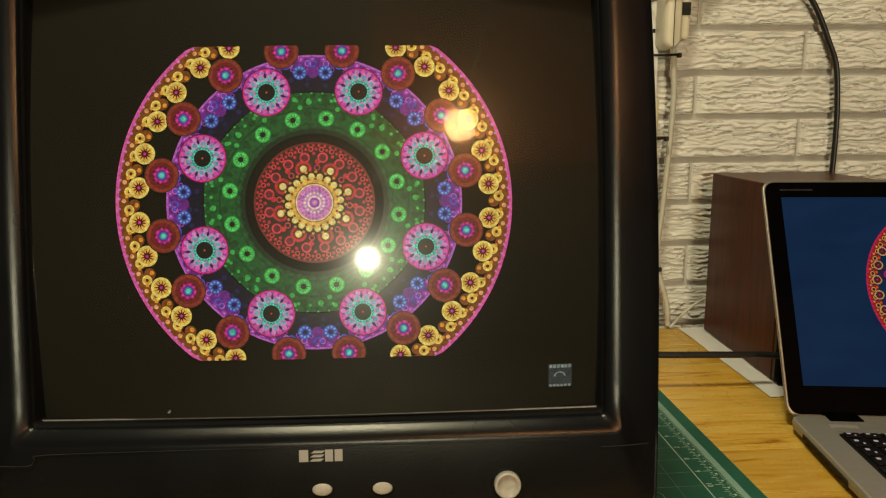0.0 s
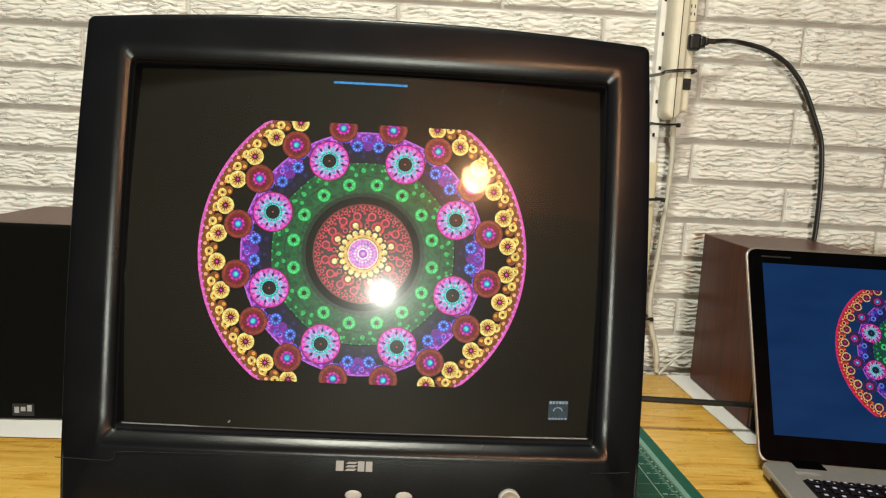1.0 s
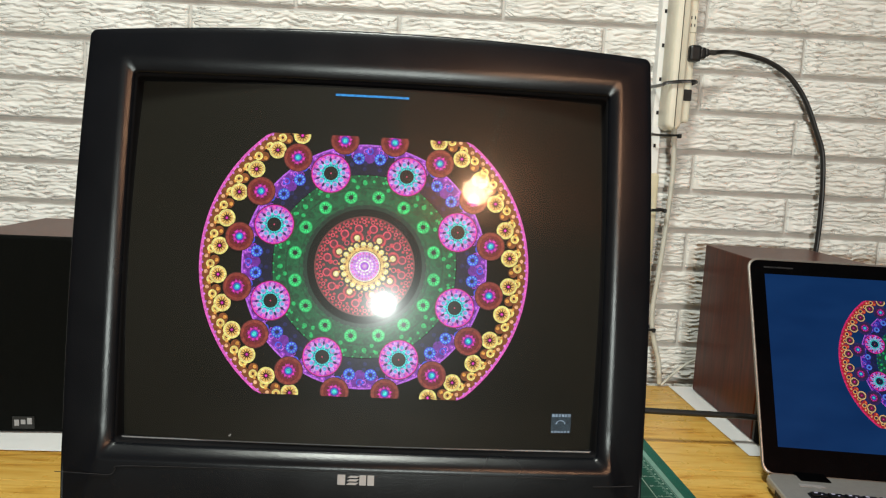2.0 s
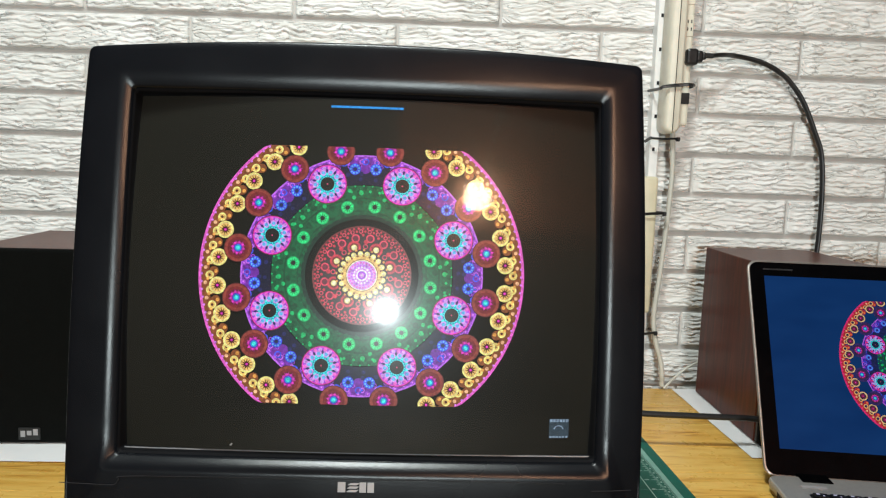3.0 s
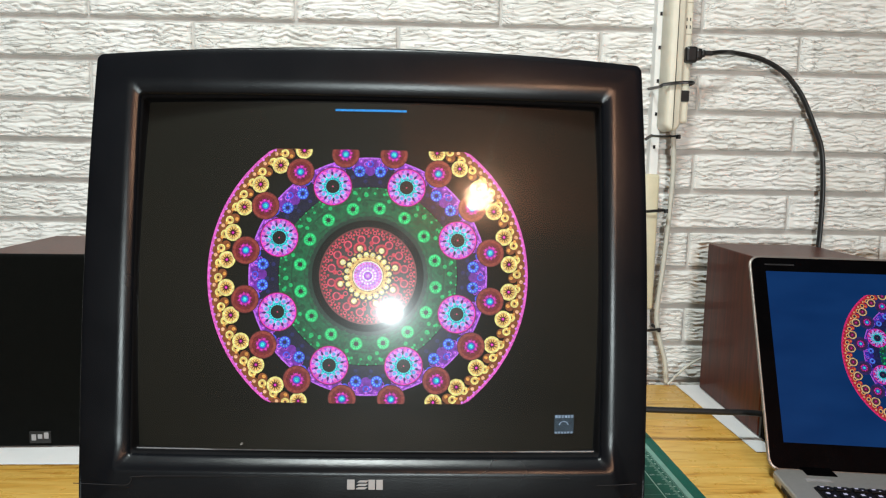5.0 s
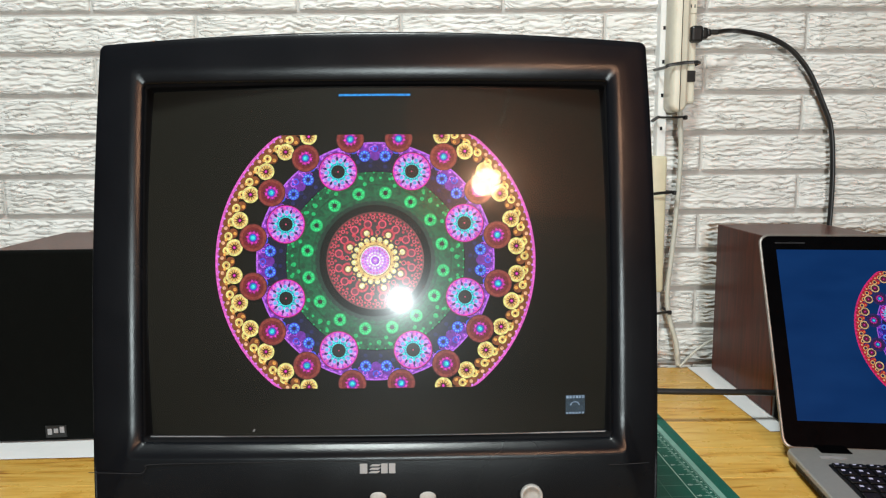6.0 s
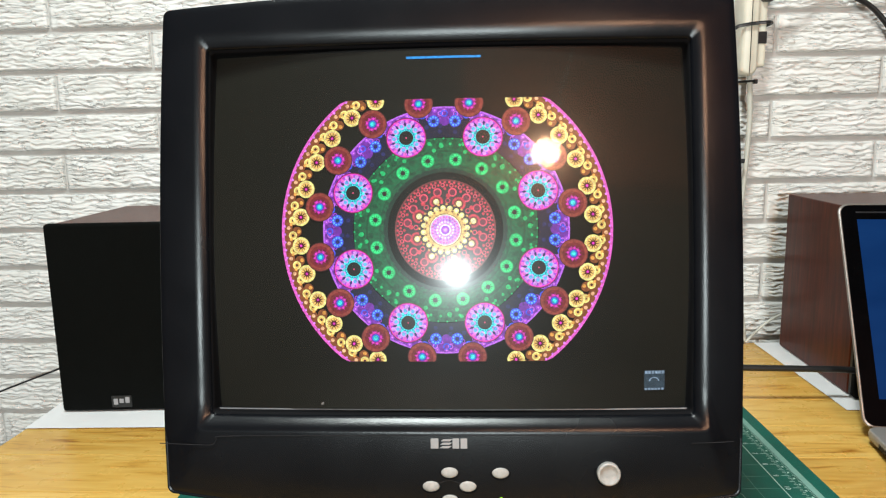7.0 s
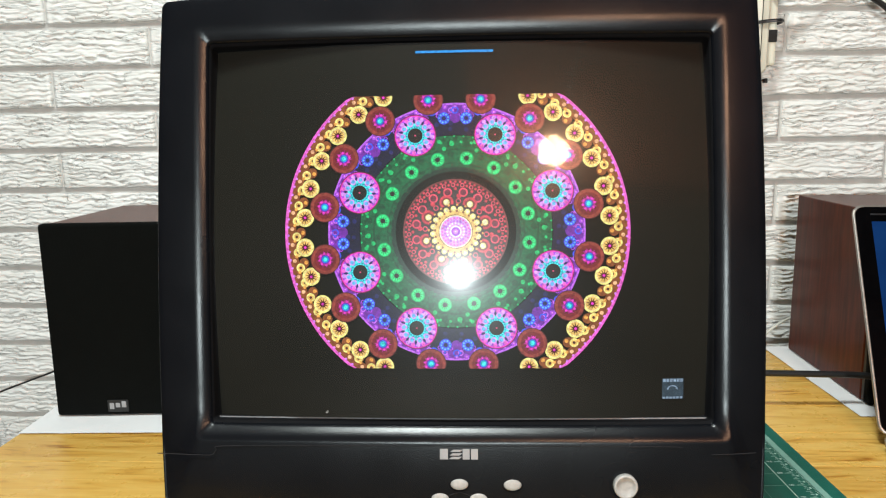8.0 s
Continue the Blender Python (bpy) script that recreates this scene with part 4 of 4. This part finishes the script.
# ---- power strip, channel and cords on the wall ----
channel = thing("wall_channel", "white metal channel fixed upright on the brick wall", "channel", pose(0.4385, 0.672, 0.0))
bm = bmesh.new()
box(bm, -0.0065, 0.0085, 0.0, 0.0275, -0.10, 1.0, 0.001, 1)
part("rail", bm, M_WHITE, channel)
for k in range(16):
    part("slot", boxed(-0.002, 0.002, -0.0006, 0.0005, 0.08 + k * 0.055, 0.086 + k * 0.055), M_SEAM, channel)
strip = thing("power_strip", "beige power strip tied upright to the wall channel", "power strip", pose(0.455, 0.668, 0.0))
bm = bmesh.new()
loft(bm, [[Vector((u, 0.0 - d, v)) for u, v in round_rect(-0.0150 + g, 0.0105 - g, 0.438 + g, 0.90 - g, 0.0134 - g, 6, 6)] for g, d in ((0.0, 0.0), (0.0, 0.036), (0.0018, 0.0405), (0.005, 0.042))], True, True)
part("body", bm, M_BEIGE, strip, "rounded beige housing", True)
part("outlet_face", boxed(0.008, 0.0275, -0.026, 0.0, 0.452, 0.90, 0.004, 2), M_BEIGE, strip, "outlet side of the housing")
part("switch", boxed(0.0110, 0.0270, -0.0285, -0.024, 0.487, 0.505, 0.001, 1), M_TIE, strip, "dark rocker switch")
for k in range(5):
    o = part("outlet", boxed(0.0118, 0.0258, -0.0272, -0.0255, 0.595 + k * 0.05, 0.628 + k * 0.05, 0.0008, 1), M_BEIGE, strip)
    bm = bmesh.new()
    for dz in (0.009, 0.021):
        box(bm, 0.0153, 0.0169, -0.0276, -0.0268, 0.595 + k * 0.05 + dz, 0.600 + k * 0.05 + dz)
        box(bm, 0.0211, 0.0227, -0.0276, -0.0268, 0.595 + k * 0.05 + dz, 0.600 + k * 0.05 + dz)
    part("outlet_slots", bm, M_SEAM, o)


def tie(z, x0, x1, y0, sag, knot):
    t = thing("cable_tie", "black nylon cable tie round the wall channel", "cable tie", pose(0, 0, 0), "cable ties on the channel")
    part("band", tube([(x0, 0.685, z - 0.004), (x0 + 0.001, y0 + 0.006, z - sag), (x0 + 0.004, y0, z - sag * 0.6), ((x0 + x1) / 2, y0 - 0.002, z), (x1 - 0.002, y0 + 0.002, z + 0.001), (x1, 0.685, z)], 0.0028, 6, 0.6, 4), M_TIE, t)
    if knot:
        part("head", boxed(x1 - 0.003, x1 + 0.003, y0 - 0.004, y0 + 0.003, z - 0.0035, z + 0.0035, 0.001, 1), M_TIE, t)


tie(0.515, 0.4275, 0.4845, 0.6225, 0.006, False)
tie(0.430, 0.4270, 0.4720, 0.652, -0.001, True)
tie(0.306, 0.4150, 0.4540, 0.640, 0.003, True)
tie(0.100, 0.4300, 0.4560, 0.648, 0.003, True)
adapter = thing("power_adapter", "yellowed plastic cable box beside the wall channel", "adapter", pose(0.4285, 0.668, 0.0))
bm = bmesh.new()
box(bm, -0.0115, 0.0150, -0.022, 0.028, 0.135, 0.367, 0.005, 3)
part("body", bm, M_BEIGE_OLD, adapter, "", True)
cord = thing("grey_cord", "grey mains cord hanging down beside the channel", "cord")
part("cord", tube([(0.463, 0.655, 0.450), (0.466, 0.655, 0.41), (0.4685, 0.657, 0.37), (0.466, 0.658, 0.29), (0.460, 0.658, 0.20), (0.4535, 0.655, 0.13), (0.459, 0.652, 0.085), (0.4705, 0.650, 0.045), (0.474, 0.648, 0.006)], 0.0042, 10), M_CORD_GREY, cord, "", True)
cord = thing("grey_cord", "second grey cord hanging below the cable box", "cord")
part("cord", tube([(0.430, 0.668, 0.15), (0.432, 0.662, 0.08), (0.428, 0.655, 0.006)], 0.0038, 10), M_CORD_GREY, cord, "", True)
cord = thing("thin_grey_wire", "thin grey wire running to the loudspeaker", "wire")
part("wire", tube([(0.476, 0.645, 0.004), (0.492, 0.650, 0.018), (0.512, 0.652, 0.036), (0.540, 0.655, 0.05), (0.58, 0.645, 0.06)], 0.0022, 8), M_CORD_GREY, cord, "", True)
cord = thing("black_power_cord", "black flat mains cord curving from power strip to loudspeaker", "cord")
part("plug", box(box(box(boxed(0.4700, 0.4890, 0.630, 0.650, 0.549, 0.575, 0.004, 2), 0.486, 0.498, 0.632, 0.648, 0.5535, 0.5725, 0.004, 2), 0.496, 0.504, 0.6345, 0.6460, 0.5585, 0.5705, 0.003, 2), 0.502, 0.517, 0.6365, 0.6440, 0.5615, 0.5695, 0.002, 2), M_TIE, cord, "black plug")
part("cord", tube([(0.512, 0.640, 0.5655), (0.536, 0.648, 0.5690), (0.5697, 0.672, 0.5716), (0.6119, 0.672, 0.5629), (0.6488, 0.672, 0.5444), (0.6735, 0.672, 0.5208), (0.6920, 0.672, 0.4941), (0.7125, 0.672, 0.4519), (0.7280, 0.672, 0.4139), (0.7351, 0.672, 0.3564), (0.7372, 0.672, 0.2978), (0.7362, 0.672, 0.2413), (0.7300, 0.672, 0.1540)], 0.0043, 10, 0.62), M_TIE, cord, "", True)
cord = thing("monitor_cable", "black cable lying across the desk behind the monitor", "cable")
part("cable", tube([(0.08, 0.40, 0.12), (0.20, 0.395, 0.075), (0.30, 0.388, 0.056), (0.355, 0.385, 0.0514), (0.45, 0.385, 0.049), (0.514, 0.385, 0.0468), (0.56, 0.375, 0.040), (0.60, 0.345, 0.028), (0.61, 0.320, 0.018)], 0.0042, 10), M_TIE, cord, "", True)
cord = thing("speaker_wire", "thin black wire running behind a loudspeaker", "wire")
part("wire", tube([(-0.50, 0.595, 0.045), (-0.56, 0.605, 0.022), (-0.69, 0.62, -0.029), (-0.805, 0.62, -0.072), (-0.95, 0.62, -0.13)], 0.0016, 8), M_TIE, cord, "", True)

# ---- planks of the desk top ----
rng = random.Random(5)
PLANK_W = (DY1 - DY0) / 10
for row in range(10):
    y0 = DY0 + row * PLANK_W
    cuts = [DX0]
    x = DX0 + rng.uniform(0.35, 0.8)
    while x < DX1 - 0.25:
        cuts.append(x)
        x += rng.uniform(0.5, 0.9)
    cuts.append(DX1)
    for a, b in zip(cuts, cuts[1:]):
        half = (b - a) / 2 - 0.00025
        p = part("plank", boxed(-half, half, 0.0004, PLANK_W - 0.0004, -0.028, 0.0, 0.0005, 1), M_WOOD, desk)
        p.location = ((a + b) / 2, y0, 0)

# ---- bricks of the wall ----
BL, BH, JOINT = 0.345, 0.0682, 0.0100


def brick_mesh(seed):
    """A split-face block: rough horizontal ridges, a smooth chamfer at its left end."""
    nx, nz = 90, 44
    w, h = BL - 0.0055, BH - JOINT
    verts, faces = [], []
    for j in range(nz + 1):
        for i in range(nx + 1):
            x, z = w * i / nx, h * j / nz
            fade = noise.noise(Vector((x * 40, z * 60, seed * 4.1)))
            ridge = noise.ridged_multi_fractal(Vector((x * 22, z * 52, seed * 2.3)), 1.0, 2.1, 4, 0.9, 2.0)
            ph = (z + 0.0070 * noise.noise(Vector((x * 34, z * 22, seed * 3.7))) + 0.0042 * noise.noise(Vector((x * 95, z * 70, seed)))) * 112 + seed * 0.37
            saw = 1 - (ph - math.floor(ph))
            ph2 = (z + 0.0065 * noise.noise(Vector((x * 38, z * 20, seed * 6.3 + 4)))) * 170 + seed * 0.7
            saw2 = 1 - (ph2 - math.floor(ph2))
            bulge = noise.noise(Vector((x * 16, z * 45, seed * 9.1)))
            d = 0.0042 + 0.0056 * max(0.0, 0.6 + 1.2 * fade) * (saw ** 1.7 - 0.35) + 0.0016 * max(0.0, 0.5 - 1.2 * fade) * saw2 ** 1.5 + 0.0014 * bulge + 0.0016 * (ridge - 1.2) + 0.0005 * noise.noise(Vector((x * 120, z * 200, seed + 2)))
            e = min(z, h - z)
            d = 0.0010 + (d - 0.0010) * min(1, 0.25 + e / 0.004)
            left = x / 0.0150
            if left < 1:
                d = 0.0012 + (d - 0.0012) * max(0, (left - 0.70) / 0.30) ** 0.8
            if w - x < 0.003:
                d *= (w - x) / 0.003
            wob = 0.0016 * noise.noise(Vector((x * 40, seed * 2.2, j // (nz / 2 + 1)))) if j in (0, nz) else 0
            verts.append((x, -0.004 - d, z + wob))
        # the next row follows
    for j in range(nz):
        for i in range(nx):
            a = j * (nx + 1) + i
            faces.append((a, a + 1, a + nx + 2, a + nx + 1))
    edge = [i for i in range(nx + 1)] + [(j + 1) * (nx + 1) - 1 for j in range(1, nz + 1)] + [nz * (nx + 1) + i for i in range(nx - 1, -1, -1)] + [j * (nx + 1) for j in range(nz - 1, 0, -1)]
    first = len(verts)
    for k in edge:
        verts.append((verts[k][0], 0.004, verts[k][2]))
    n = len(edge)
    for k in range(n):
        faces.append((edge[k], first + k, first + (k + 1) % n, edge[(k + 1) % n]))
    me = bpy.data.meshes.new("brick")
    me.from_pydata(verts, [], faces)
    me.materials.append(M_BRICK)
    me.polygons.foreach_set("use_smooth", [True] * len(me.polygons))
    return me


BRICKS = [brick_mesh(s + 1.0) for s in range(12)]
Z_ROW = 0.303 - BH / 2 + JOINT / 2
for row in range(-9, 10):
    start = 0.6925 + (0 if row % 2 == 0 else BL / 2)
    for k in range(-6, 3):
        x = start + (k - 1) * BL
        if x < -1.55 or x > 1.45:
            continue
        b = new("brick", BRICKS[rng.randrange(12)])
        b.parent = wall
        b.location = (x, WALL_Y - 0.0005, Z_ROW + row * BH)
